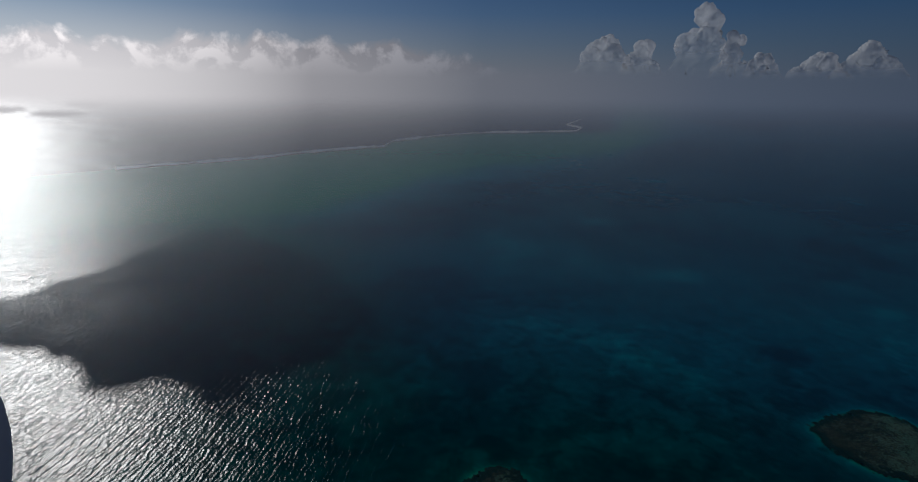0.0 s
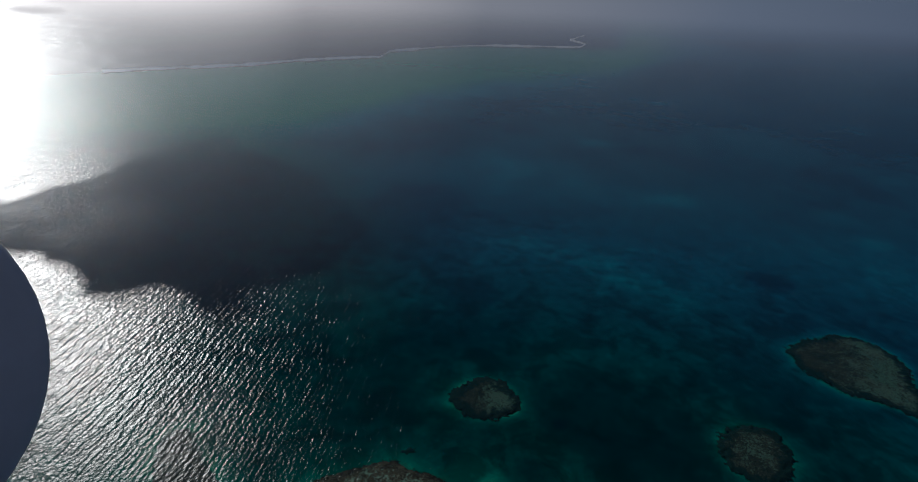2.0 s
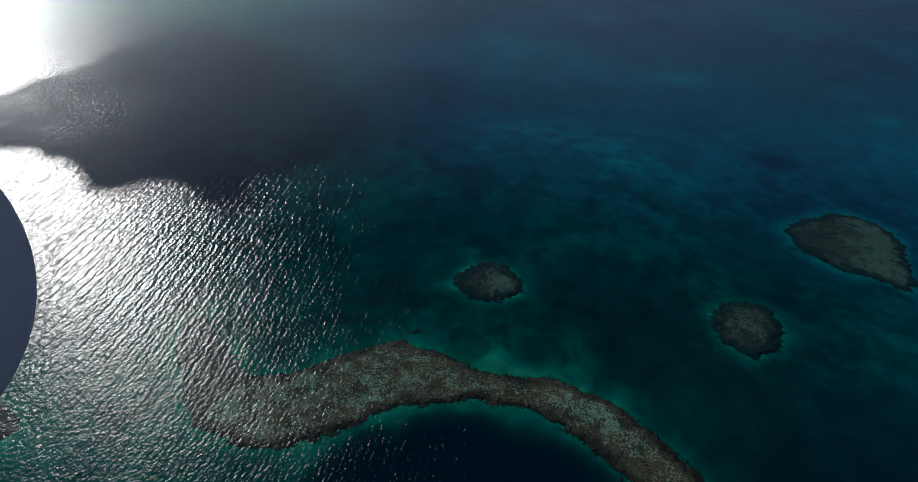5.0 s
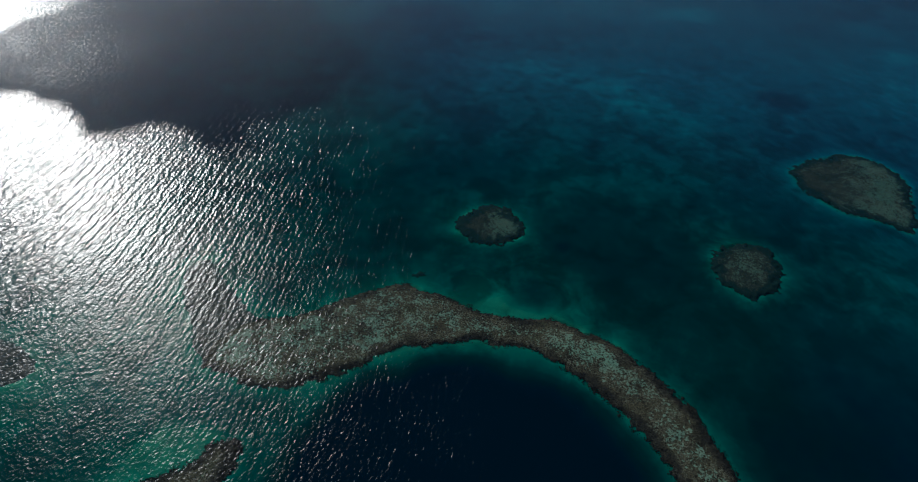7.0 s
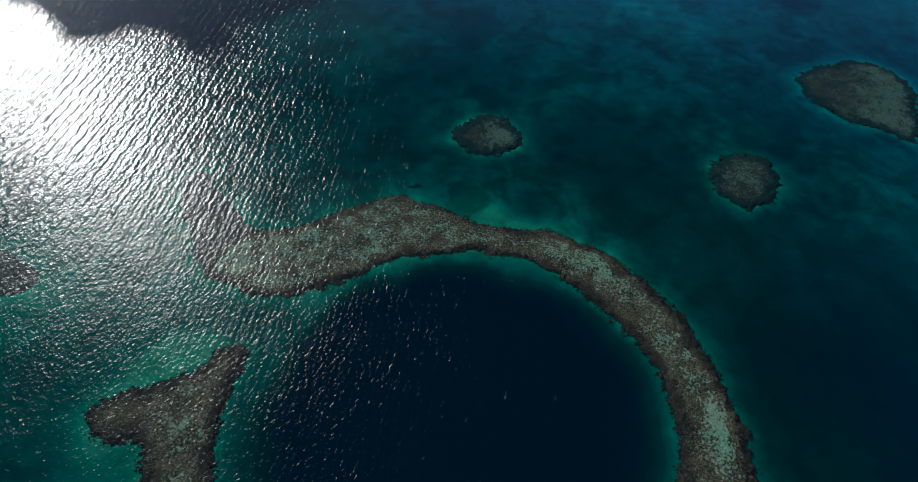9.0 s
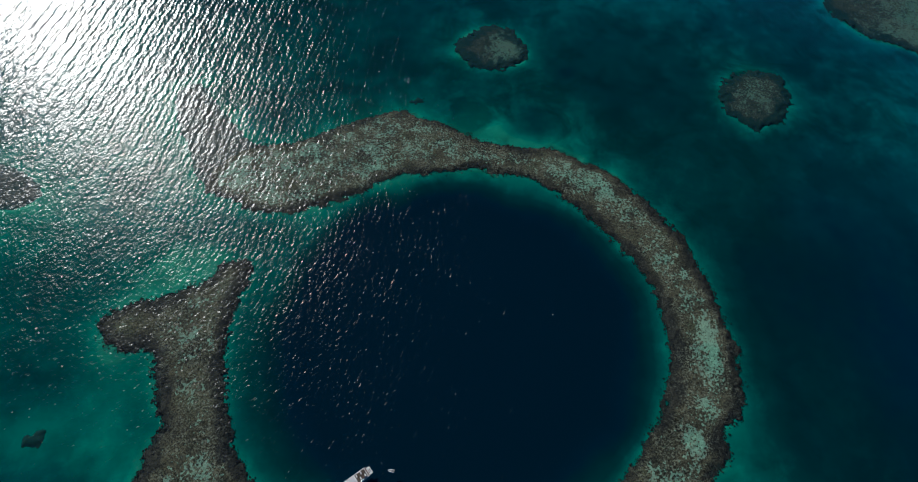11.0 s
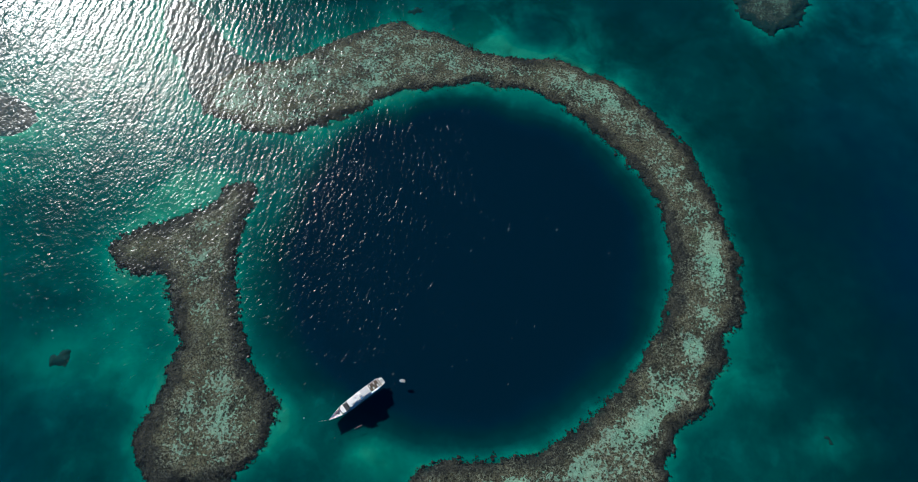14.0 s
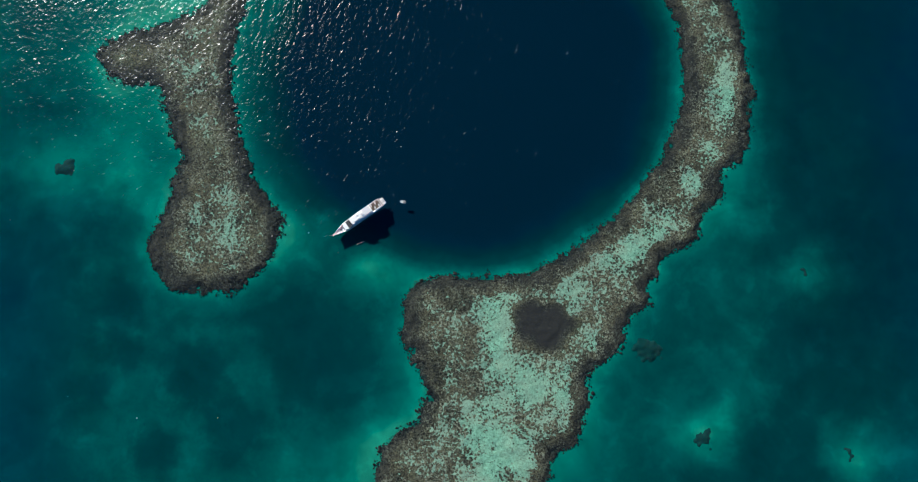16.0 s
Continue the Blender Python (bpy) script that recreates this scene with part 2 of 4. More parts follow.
def make_seabed():
    m, n, l, p = material("seabed_sand")
    pos = n.new("ShaderNodeNewGeometry").outputs["Position"]
    depth = field(n, "depth")
    cloudy = noise_at(n, l, pos, 0.012, 5.0, 0.6, 0.8)
    fine = noise_at(n, l, pos, 0.09, 4.0, 0.6)
    d = math_node(n, l, "MULTIPLY", depth, math_node(n, l, "ADD", math_node(n, l, "MULTIPLY", cloudy, 0.7), 0.65))
    d = math_node(n, l, "MULTIPLY", d, math_node(n, l, "ADD", math_node(n, l, "MULTIPLY", fine, 0.5), 0.75))
    # the sea's own colour over sand at growing depth, 0 to 60 m
    col = ramp(n, l, math_node(n, l, "DIVIDE", d, 60.0, True), [
        (0.0, (0.25, 0.50, 0.32)), (0.04, (0.035, 0.33, 0.20)), (0.09, (0.003, 0.185, 0.135)), (0.17, (0.001, 0.099, 0.085)),
        (0.28, (0.0006, 0.050, 0.050)), (0.50, (0.0006, 0.027, 0.034)), (0.75, (0.0009, 0.0175, 0.034)), (1.0, (0.0009, 0.0150, 0.029))])
    weed = noise_at(n, l, pos, 0.022, 7.0, 0.62, 0.5)
    weed = ramp(n, l, weed, [(0.46, (0, 0, 0)), (0.58, (0.5, 0.5, 0.5))])
    shallow = ramp(n, l, math_node(n, l, "DIVIDE", depth, 60.0, True), [(0.25, (1, 1, 1)), (0.7, (0, 0, 0))])
    blotch = noise_at(n, l, pos, 0.055, 4.0, 0.6, 0.3)
    mottle = ramp(n, l, blotch, [(0.34, (0.80, 0.84, 0.86)), (0.47, (1, 1, 1)), (0.54, (1, 1, 1)), (0.66, (1.35, 1.3, 1.25))])
    col = mixed(n, l, math_node(n, l, "MULTIPLY", shallow, math_node(n, l, "MULTIPLY", field(n, "weed"), 2.3, True)), col, mixed(n, l, 1.0, col, mottle, "MULTIPLY"))
    weed = math_node(n, l, "MULTIPLY", weed, field(n, "weed"))
    col = mixed(n, l, math_node(n, l, "MULTIPLY", weed, shallow), col, (0.002, 0.014, 0.015))
    # bluer tint far out and along the eastern and western sides
    col = mixed(n, l, field(n, "blue"), col, mixed(n, l, 1.0, col, (0.45, 1.18, 2.2), "MULTIPLY"))
    l.new(col, p.inputs["Base Color"])
    p.inputs["Roughness"].default_value = 1.0
    p.inputs["Specular IOR Level"].default_value = 0.0
    l.new(painted_haze(n, l, p.outputs[0]), n["Material Output"].inputs[0])
    return m


def make_reef():
    m, n, l, p = material("coral_reef")
    pos = n.new("ShaderNodeNewGeometry").outputs["Position"]
    sand = field(n, "sand")
    # sand pockets with clumpy outlines
    a = noise_at(n, l, pos, 0.075, 7.0, 0.64, 0.7)
    b = noise_at(n, l, pos, 0.55, 6.0, 0.72, 0.4)
    warp = n.new("ShaderNodeTexNoise")
    warp.inputs["Scale"].default_value, warp.inputs["Detail"].default_value = 0.7, 3.0
    l.new(pos, warp.inputs["Vector"])
    bent = n.new("ShaderNodeVectorMath")
    bent.operation = "MULTIPLY_ADD"
    l.new(warp.outputs["Color"], bent.inputs[0])
    bent.inputs[1].default_value = (2.2, 2.2, 0.0)
    l.new(pos, bent.inputs[2])
    cell = n.new("ShaderNodeTexVoronoi")
    cell.inputs["Scale"].default_value = 0.62
    l.new(bent.outputs[0], cell.inputs["Vector"])
    f = math_node(n, l, "ADD", math_node(n, l, "MULTIPLY", a, 0.50), math_node(n, l, "MULTIPLY", b, 0.405))
    f = math_node(n, l, "ADD", math_node(n, l, "ADD", f, sand), math_node(n, l, "MULTIPLY", cell.outputs["Distance"], 0.24))
    mask = ramp(n, l, f, [(0.603, (0, 0, 0)), (0.616, (0.55, 0.55, 0.55)), (0.634, (1, 1, 1))])
    # living coral: broad tones, then fine light and dark grain
    tone = noise_at(n, l, pos, 0.04, 6.0, 0.62, 0.4)
    coral = ramp(n, l, tone, [(0.34, (0.026, 0.026, 0.021)), (0.45, (0.050, 0.047, 0.032)), (0.55, (0.085, 0.075, 0.049)), (0.66, (0.068, 0.070, 0.042))])
    fine = noise_at(n, l, pos, 0.95, 5.0, 0.78)
    coral = mixed(n, l, 1.0, coral, ramp(n, l, fine, [(0.38, (0.18, 0.18, 0.18)), (0.48, (0.8, 0.8, 0.8)), (0.58, (2.0, 1.95, 1.75))]), "MULTIPLY")
    many = ramp(n, l, noise_at(n, l, pos, 0.06, 4.0, 0.6), [(0.40, (0.22, 0.22, 0.22)), (0.58, (1, 1, 1))])
    tip = ramp(n, l, noise_at(n, l, pos, 0.70, 4.0, 0.8, 0.6), [(0.515, (0, 0, 0)), (0.575, (0.95, 0.95, 0.95))])
    coral = mixed(n, l, math_node(n, l, "MULTIPLY", tip, many), coral, (0.29, 0.295, 0.21))
    # coral gets darker towards the rim
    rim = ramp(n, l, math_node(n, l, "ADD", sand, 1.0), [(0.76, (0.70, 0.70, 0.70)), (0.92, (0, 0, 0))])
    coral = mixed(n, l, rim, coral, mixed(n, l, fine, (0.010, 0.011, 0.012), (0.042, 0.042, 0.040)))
    pale = ramp(n, l, b, [(0.36, (0.165, 0.32, 0.205)), (0.60, (0.30, 0.56, 0.38))])
    bare = ramp(n, l, sand, [(0.0, (0, 0, 0)), (0.09, (1, 1, 1))])
    pale = mixed(n, l, bare, ramp(n, l, b, [(0.36, (0.12, 0.19, 0.125)), (0.60, (0.27, 0.43, 0.31))]), pale)
    pale = mixed(n, l, ramp(n, l, tone, [(0.42, (0, 0, 0)), (0.60, (0.6, 0.6, 0.6))]), pale, (0.34, 0.43, 0.30))
    pale = mixed(n, l, 1.0, pale, ramp(n, l, fine, [(0.34, (0.6, 0.6, 0.6)), (0.56, (1.08, 1.08, 1.08))]), "MULTIPLY")
    hollow = math_node(n, l, "MULTIPLY", math_node(n, l, "ADD", math_node(n, l, "ADD", math_node(n, l, "MULTIPLY", sand, -1.0), -0.50), math_node(n, l, "MULTIPLY", b, 0.4)), 7.0, True)
    col = mixed(n, l, math_node(n, l, "MULTIPLY", hollow, 0.85), mixed(n, l, mask, coral, pale), (0.034, 0.032, 0.030))
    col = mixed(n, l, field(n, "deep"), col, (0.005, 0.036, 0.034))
    l.new(col, p.inputs["Base Color"])
    bump = node(n, "Bump", Strength=0.5, Distance=0.4)
    l.new(fine, bump.inputs["Height"])
    l.new(bump.outputs[0], p.inputs["Normal"])
    p.inputs["Roughness"].default_value = 0.95
    p.inputs["Specular IOR Level"].default_value = 0.05
    return m


def make_rubble(name="reddish_rubble", tones=((0.035, 0.045, 0.036), (0.078, 0.062, 0.050), (0.125, 0.095, 0.076))):
    m, n, l, p = material(name)
    pos = n.new("ShaderNodeNewGeometry").outputs["Position"]
    f = noise_at(n, l, pos, 0.12, 6.0, 0.7, 0.5)
    col = ramp(n, l, f, list(zip((0.35, 0.5, 0.65), tones)))
    l.new(mixed(n, l, field(n, "deep"), col, (0.003, 0.085, 0.075)), p.inputs["Base Color"])
    p.inputs["Roughness"].default_value = 0.95
    p.inputs["Specular IOR Level"].default_value = 0.05
    return m


def make_heads():
    m, n, l, p = material("coral_heads")
    isle = n.new("ShaderNodeNewGeometry").outputs["Random Per Island"]
    pos = n.new("ShaderNodeNewGeometry").outputs["Position"]
    col = ramp(n, l, isle, [(0.0, (0.012, 0.012, 0.011)), (0.5, (0.030, 0.029, 0.022)), (0.86, (0.062, 0.058, 0.042)), (0.95, (0.12, 0.12, 0.085)), (1.0, (0.26, 0.27, 0.19))])
    fine = noise_at(n, l, pos, 2.5, 3.0, 0.7)
    col = mixed(n, l, ramp(n, l, fine, [(0.4, (0.6, 0.6, 0.6)), (0.6, (0, 0, 0))]), col, (0.02, 0.02, 0.017))
    # the heads, too, are coloured darker towards the rim
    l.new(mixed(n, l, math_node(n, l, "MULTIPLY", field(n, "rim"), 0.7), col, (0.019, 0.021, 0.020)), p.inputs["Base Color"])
    p.inputs["Roughness"].default_value = 0.95
    p.inputs["Specular IOR Level"].default_value = 0.05
    return m


def plain(name, color, rough=0.5, metal=0.0, grain=0.15, scale=3.0):
    m, n, l, p = material(name)
    pos = n.new("ShaderNodeTexCoord").outputs["Object"]
    f = noise_at(n, l, pos, scale, 5.0, 0.6)
    dark = tuple(c * (1 - grain) for c in color)
    l.new(ramp(n, l, f, [(0.3, dark), (0.7, color)]), p.inputs["Base Color"])
    p.inputs["Roughness"].default_value, p.inputs["Metallic"].default_value = rough, metal
    return m


def make_cloud():
    m, n, l, p = material("cloud")
    coord = n.new("ShaderNodeNewGeometry")
    pos = coord.outputs["Position"]
    fray = noise_at(n, l, pos, 0.012, 5.0, 0.65)
    thin = field(n, "thin")
    edge = math_node(n, l, "MULTIPLY", thin, 3.0, True)
    fac = math_node(n, l, "ADD", thin, math_node(n, l, "MULTIPLY", math_node(n, l, "MULTIPLY", math_node(n, l, "SUBTRACT", fray, 0.5), 0.3), math_node(n, l, "MULTIPLY", edge, math_node(n, l, "SUBTRACT", 1.0, thin))), True)
    diff = n.new("ShaderNodeBsdfDiffuse")
    diff.inputs[0].default_value = (0.95, 0.95, 0.96, 1)
    tl = n.new("ShaderNodeBsdfTranslucent")
    tl.inputs[0].default_value = (0.97, 0.97, 0.98, 1)
    both = n.new("ShaderNodeMixShader")
    both.inputs[0].default_value = 0.55
    clear = n.new("ShaderNodeBsdfTransparent")
    mix = n.new("ShaderNodeMixShader")
    l.new(diff.outputs[0], both.inputs[1])
    l.new(tl.outputs[0], both.inputs[2])
    l.new(fac, mix.inputs[0])
    l.new(both.outputs[0], mix.inputs[1])
    l.new(clear.outputs[0], mix.inputs[2])
    l.new(mix.outputs[0], n["Material Output"].inputs[0])
    n.remove(p)
    return m


def make_foam():
    m, n, l, p = material("surf_foam")
    pos = n.new("ShaderNodeNewGeometry").outputs["Position"]
    f = noise_at(n, l, pos, 0.06, 5.0, 0.7)
    fac = ramp(n, l, f, [(0.27, (0, 0, 0)), (0.40, (1, 1, 1))])
    p.inputs["Base Color"].default_value = (0.95, 0.96, 0.96, 1)
    p.inputs["Roughness"].default_value = 0.4
    l.new(fac, p.inputs["Alpha"])
    return m


RUBBLE = make_rubble()
DEEP = make_rubble("deep_coral", ((0.003, 0.016, 0.016), (0.008, 0.022, 0.020), (0.022, 0.036, 0.032)))
CLUMP = make_rubble("charcoal_coral", ((0.012, 0.013, 0.013), (0.026, 0.026, 0.023), (0.060, 0.060, 0.050)))
WATER, SEABED, REEF, HEADS, CLOUD, FOAM = make_water(), make_seabed(), make_reef(), make_heads(), make_cloud(), make_foam()
HULL_WHITE = plain("white_paint", (0.86, 0.86, 0.84), 0.35)
def make_pod():
    """Thin grey plastic that lets some of the sunlight behind it through."""
    m, n, l, p = material("blue_grey_plastic")
    pos = n.new("ShaderNodeTexCoord").outputs["Object"]
    l.new(ramp(n, l, noise_at(n, l, pos, 3.0, 4.0, 0.6), [(0.3, (0.40, 0.43, 0.50)), (0.7, (0.48, 0.51, 0.58))]), p.inputs["Base Color"])
    p.inputs["Roughness"].default_value = 0.6
    t = n.new("ShaderNodeBsdfTranslucent")
    t.inputs[0].default_value = (0.80, 0.80, 0.86, 1)
    mix = n.new("ShaderNodeMixShader")
    mix.inputs[0].default_value = 0.30
    l.new(p.outputs[0], mix.inputs[1])
    l.new(t.outputs[0], mix.inputs[2])
    l.new(mix.outputs[0], n["Material Output"].inputs[0])
    return m


POD_GREY = make_pod()

# ---- outlines of the reefs, in metres ----
RING_INNER = [(-193, 290), (-189, 276), (-168, 273), (-160, 263), (-139, 259), (-117, 260), (-97, 268), (-78, 275), (-56, 291), (-33, 300), (-9, 303), (19, 306), (38, 302), (64, 299), (80, 290),
              (93, 277), (109, 258), (123, 242), (135, 226), (144, 213), (149, 199), (153, 184), (154, 166), (153, 148), (149, 128), (137, 104), (121, 79), (108, 65), (97, 54), (82, 42)]
RING_SOUTH = [(67, 32), (48, 26), (30, 22), (11, 22), (-11, 20), (-20, 17), (-25, 8), (-26, -5), (-27, -17), (-21, -23), (-23, -30), (-15, -35), (-12, -48), (-10, -53), (-16, -60),
              (-18, -67), (-27, -74), (-34, -81), (-41, -85), (-41, -103), (-36, -135), (48, -137), (58, -102), (65, -86), (78, -74), (83, -62), (87, -51), (85, -40), (96, -28), (107, -18)]
RING_OUTER = [(109, -7), (117, 4), (124, 9), (123, 19), (132, 26), (134, 38), (148, 47), (158, 55), (162, 69), (172, 77), (174, 92), (184, 102), (191, 120), (195, 140), (197, 153), (193, 169),
              (191, 192), (184, 219), (176, 245), (165, 261), (149, 281), (133, 302), (115, 313), (97, 324), (83, 329), (63, 329), (41, 332), (19, 340), (0, 353), (-20, 361), (-41, 369), (-56, 367),
              (-80, 356), (-103, 344), (-126, 331), (-154, 327), (-173, 324), (-188, 308)]
RING = rounded(RING_INNER + RING_SOUTH + RING_OUTER, 4)
WEST = rounded([(-155, 213), (-147, 214), (-144, 208), (-146, 196), (-149, 177), (-149, 156), (-146, 134), (-142, 116), (-137, 98), (-132, 87), (-122, 73), (-111, 58), (-110, 47), (-115, 36), (-121, 26), (-133, 13), (-145, 9),
                (-162, 11), (-177, 14), (-187, 25), (-193, 34), (-190, 45), (-184, 57), (-181, 72), (-178, 84), (-174, 95), (-181, 109), (-186, 126), (-195, 142), (-207, 147), (-222, 147), (-232, 153), (-236, 165), (-227, 175), (-206, 181), (-184, 190), (-171, 199), (-163, 211)], 4)
SUNK = rounded([(-165, 296), (-150, 318), (-172, 338), (-200, 372), (-226, 402), (-243, 392), (-238, 360), (-214, 318), (-206, 296), (-188, 284)])
FAR_WEST = rounded([(-420, 290), (-371, 305), (-349, 299), (-321, 281), (-321, 264), (-343, 256), (-410, 250)])
SMALL = rounded([(7, 456), (20, 480), (45, 491), (69, 474), (75, 447), (64, 433), (40, 429), (16, 436)])
ROUND = rounded([(250, 399), (266, 425), (289, 433), (309, 425), (314, 402), (306, 379), (288, 363), (270, 356), (255, 368), (249, 382)])
BIG = rounded([(403, 569), (444, 591), (494, 602), (520, 577), (524, 540), (500, 490), (474, 450), (459, 464), (441, 474), (418, 488), (401, 520), (398, 545)])
REEFS = [("ring_reef", RING, 1.1), ("west_reef", WEST, 1.0), ("coral_bank", FAR_WEST, 2.0), ("coral_bank", SUNK, 1.5), ("patch_reef", SMALL, 1.3), ("patch_reef", ROUND, 1.3), ("patch_reef", BIG, 1.6)]
HOLE = (5.0, 160.0, 148.0, 140.0)   # middle and half sizes of the blue hole
# bearing and dip of the barrier reef's surf line and of the shallows' near edge, degrees
SURF = np.array([(-60, 8.6), (-37.1, 7.0), (-30.5, 6.8), (-19.8, 6.4), (-15.0, 5.9), (-7.4, 5.4), (-6.5, 4.9), (-2.5, 4.4), (2.7, 4.0), (6.7, 3.9), (11.5, 3.7)])
SHALLOWS = np.array([(-60, 13.0), (-33.2, 14.0), (-26.7, 15.0), (-20.9, 15.2), (-14.5, 14.6), (-9.7, 13.0), (-2.5, 10.5), (6.9, 8.4), (14.8, 6.8), (20.4, 4.3), (30, 1.5), (60, 1.0)])


# ---- seabed ----
def axis(lo, hi, fine, far):
    mid = list(np.arange(lo, hi + 0.1, fine))
    out = []
    for start, sign in ((lo, -1), (hi, 1)):
        v, s, side = start, fine, []
        while abs(v) < far:
            s *= 1.07
            v += sign * min(s, 90.0)
            side.append(v)
        out.append(side)
    return np.array(out[0][::-1] + mid + out[1])


def sea_depth(x, y, near):
    """Depth of the water in metres; near: metres inside the nearest reef's edge."""
    r = np.hypot(x, y)
    real = seen_range(r)
    bearing, dip = np.degrees(np.arctan2(x, y)), np.degrees(np.arctan2(HEIGHT, real))
    vx, vy = x * real / np.maximum(r, 1), y * real / np.maximum(r, 1)
    base = 13.5 + 24 * (1 - 0.55 * step(r, 500, 1100)) * (fbm(vx, vy, 240, 5, 3) - 0.45)
    base = base + 11 * step(x, 150, 330) * (0.3 + 0.7 * step(y, -60, 60)) * step(-y, -560, -100) + 8 * np.exp(-((x - 190) / 130) ** 2 - ((y - 400) / 60) ** 2) - 2.0 * step(r, 380, 560) * (1 - step(r, 700, 1700)) * step(bearing, -30, -5) - 2.0 * step(r, 640, 900) * (1 - step(r, 1200, 2200)) * step(bearing, -6, 6) * step(-bearing, -36, -24)
    base = base - 3 * np.exp(-((x - 120) / 110) ** 2 - ((y - 350) / 35) ** 2)
    base = base + 5 * step(-x, 195, 250) * step(-y, -190, 30) + 8 * step(x, 190, 225) * step(y, -70, 10) * step(-y, -330, -200) - 6 * np.exp(-((x - 130) / 100) ** 2 - ((y + 70) / 75) ** 2)
    halo = 0.94 * np.exp(-(np.maximum(-near, 0) / (7 + 13 * vnoise(x, y, 70, 9))) ** 1.25)
    d = np.maximum(base, 4.5) * (1 - halo) + 3.4 * halo
    hx, hy, ha, hb = HOLE
    e = (1 - np.hypot((x - hx) / ha, (y - hy) / hb)) * 144 + 9 * (vnoise(x, y, 30, 5) - 0.5) - 8 * step(-x, 40, 130)
    d = d + (75 - d) * step(e, 2, 48)
    # barrier reef flat, then the open sea
    surf = np.interp(bearing, SURF[:, 0], SURF[:, 1], right=3.7)
    flat = np.interp(bearing, SHALLOWS[:, 0], SHALLOWS[:, 1])
    s = step((flat - dip) / np.maximum(flat - surf, 0.4), -0.25, 0.6) * step(-bearing, -29, -15)
    d = d * (1 - s) + 3.4 * s
    open_sea = step(surf - dip, 0.0, 0.25) * step(-bearing, -16, -11)
    return d + (60 - d) * open_sea


def build_seabed():
    xs, ys = axis(-330, 530, 3.0, 5000), axis(-150, 620, 3.0, 5000)
    x, y = np.meshgrid(xs, ys)
    near = np.full(x.shape, -1e9)
    close = (np.abs(x) < 900) & (np.abs(y) < 900)
    for nm, outline, _ in REEFS:
        by = inside_by(x[close], y[close], outline)
        near[close] = np.maximum(near[close], np.where(by < 0, by - (1 if nm == "patch_reef" else 0), by))
    near = np.maximum(near, -2000)
    d = sea_depth(x, y, near)
    for sx, sy, rad, amount in SPOTS:
        q = np.hypot(x - sx, y - sy) / rad * (0.62 + 0.9 * fbm(x, y, 0.9 * rad, 3, 91))
        d = d + amount * np.exp(-q ** 2.4)
    d = np.clip(d, np.where(near < 0, 4.0, 2.2), 80)
    z = sheet_z(np.hypot(x, y)) - (2.4 + 0.014 * (d - 2.4)) - np.where(near > 3, 2.0, 0.0)
    me = mesh_of("seabed", np.stack([x, y, z], -1).reshape(-1, 3), grid_faces(len(xs), len(ys)), depth=d, veil=haze_share(x, y), weed=(0.42 + 0.58 * step(y, 180, 380)) * (1 - 0.92 * step(np.hypot(x, y), 480, 1300)), blue=np.clip(step(d, 3, 8) * step(np.hypot(x, y), 420, 900) * step(np.degrees(np.arctan2(x, y)) + 0.01 * np.hypot(x, y), -10, 10) + 0.28 * step(x + 50 * (vnoise(x, y, 60, 15) - 0.5), 235, 340) * step(-y, -430, -250) + 0.25 * step(-x + 60 * (vnoise(x, y, 70, 16) - 0.5), 190, 280) * step(-y, -100, 0), 0, 1))
    me.materials.append(SEABED)
    return tagged(new("seabed", me), "pale sandy lagoon floor dropping into a deep blue hole", "seabed", kind="structure")


# shallow sand halos (-) and dark weed hollows (+): x, y, radius, metres of depth
SPOTS = [(228, 30, 22, -15), (159, -74, 22, -11), (251, -86, 24, -14), (-252, 87, 32, -7), (-45, 26, 20, -9), (-92, 42, 34, -6), (-62, 22, 22, -4), (-208, -1, 15, 8), (-157, -43, 20, 9), (-130, -73, 22, 9),
         (-175, -87, 14, 9), (-275, 35, 50, 4), (-98, -12, 42, 5), (-67, -43, 30, 6), (182, -53, 18, -5), (-29, 383, 16, -3), (109, 425, 11, 10), (90, 385, 45, -5), (60, 345, 30, -5), (118, 345, 26, -5), (30, 372, 24, -5), (150, 310, 16, -4), (72, 362, 22, 9)]
SPOTS += [(300, 180, 90, 5), (-240, 10, 30, -3), (-250, -60, 40, -2), (0, 520, 60, -3), (150, 470, 50, 6), (-216, -51, 8, 7), (-200, -32, 9, 6), (-273, -1, 16, 6), (-265, -75, 18, 6), (-44, -88, 30, -4),
          (-212, 116, 30, -8), (-205, 78, 24, -7), (-204, 200, 26, -9), (-176, 214, 20, -8), (479, 1119, 40, -3), (743, 1053, 40, -3), (750, 915, 40, -4), (405, 1605, 60, -6), (471, 752, 30, 10), (350, 960, 120, 3), (30, 790, 230, 4), (60, 640, 130, 3)]
build_seabed()


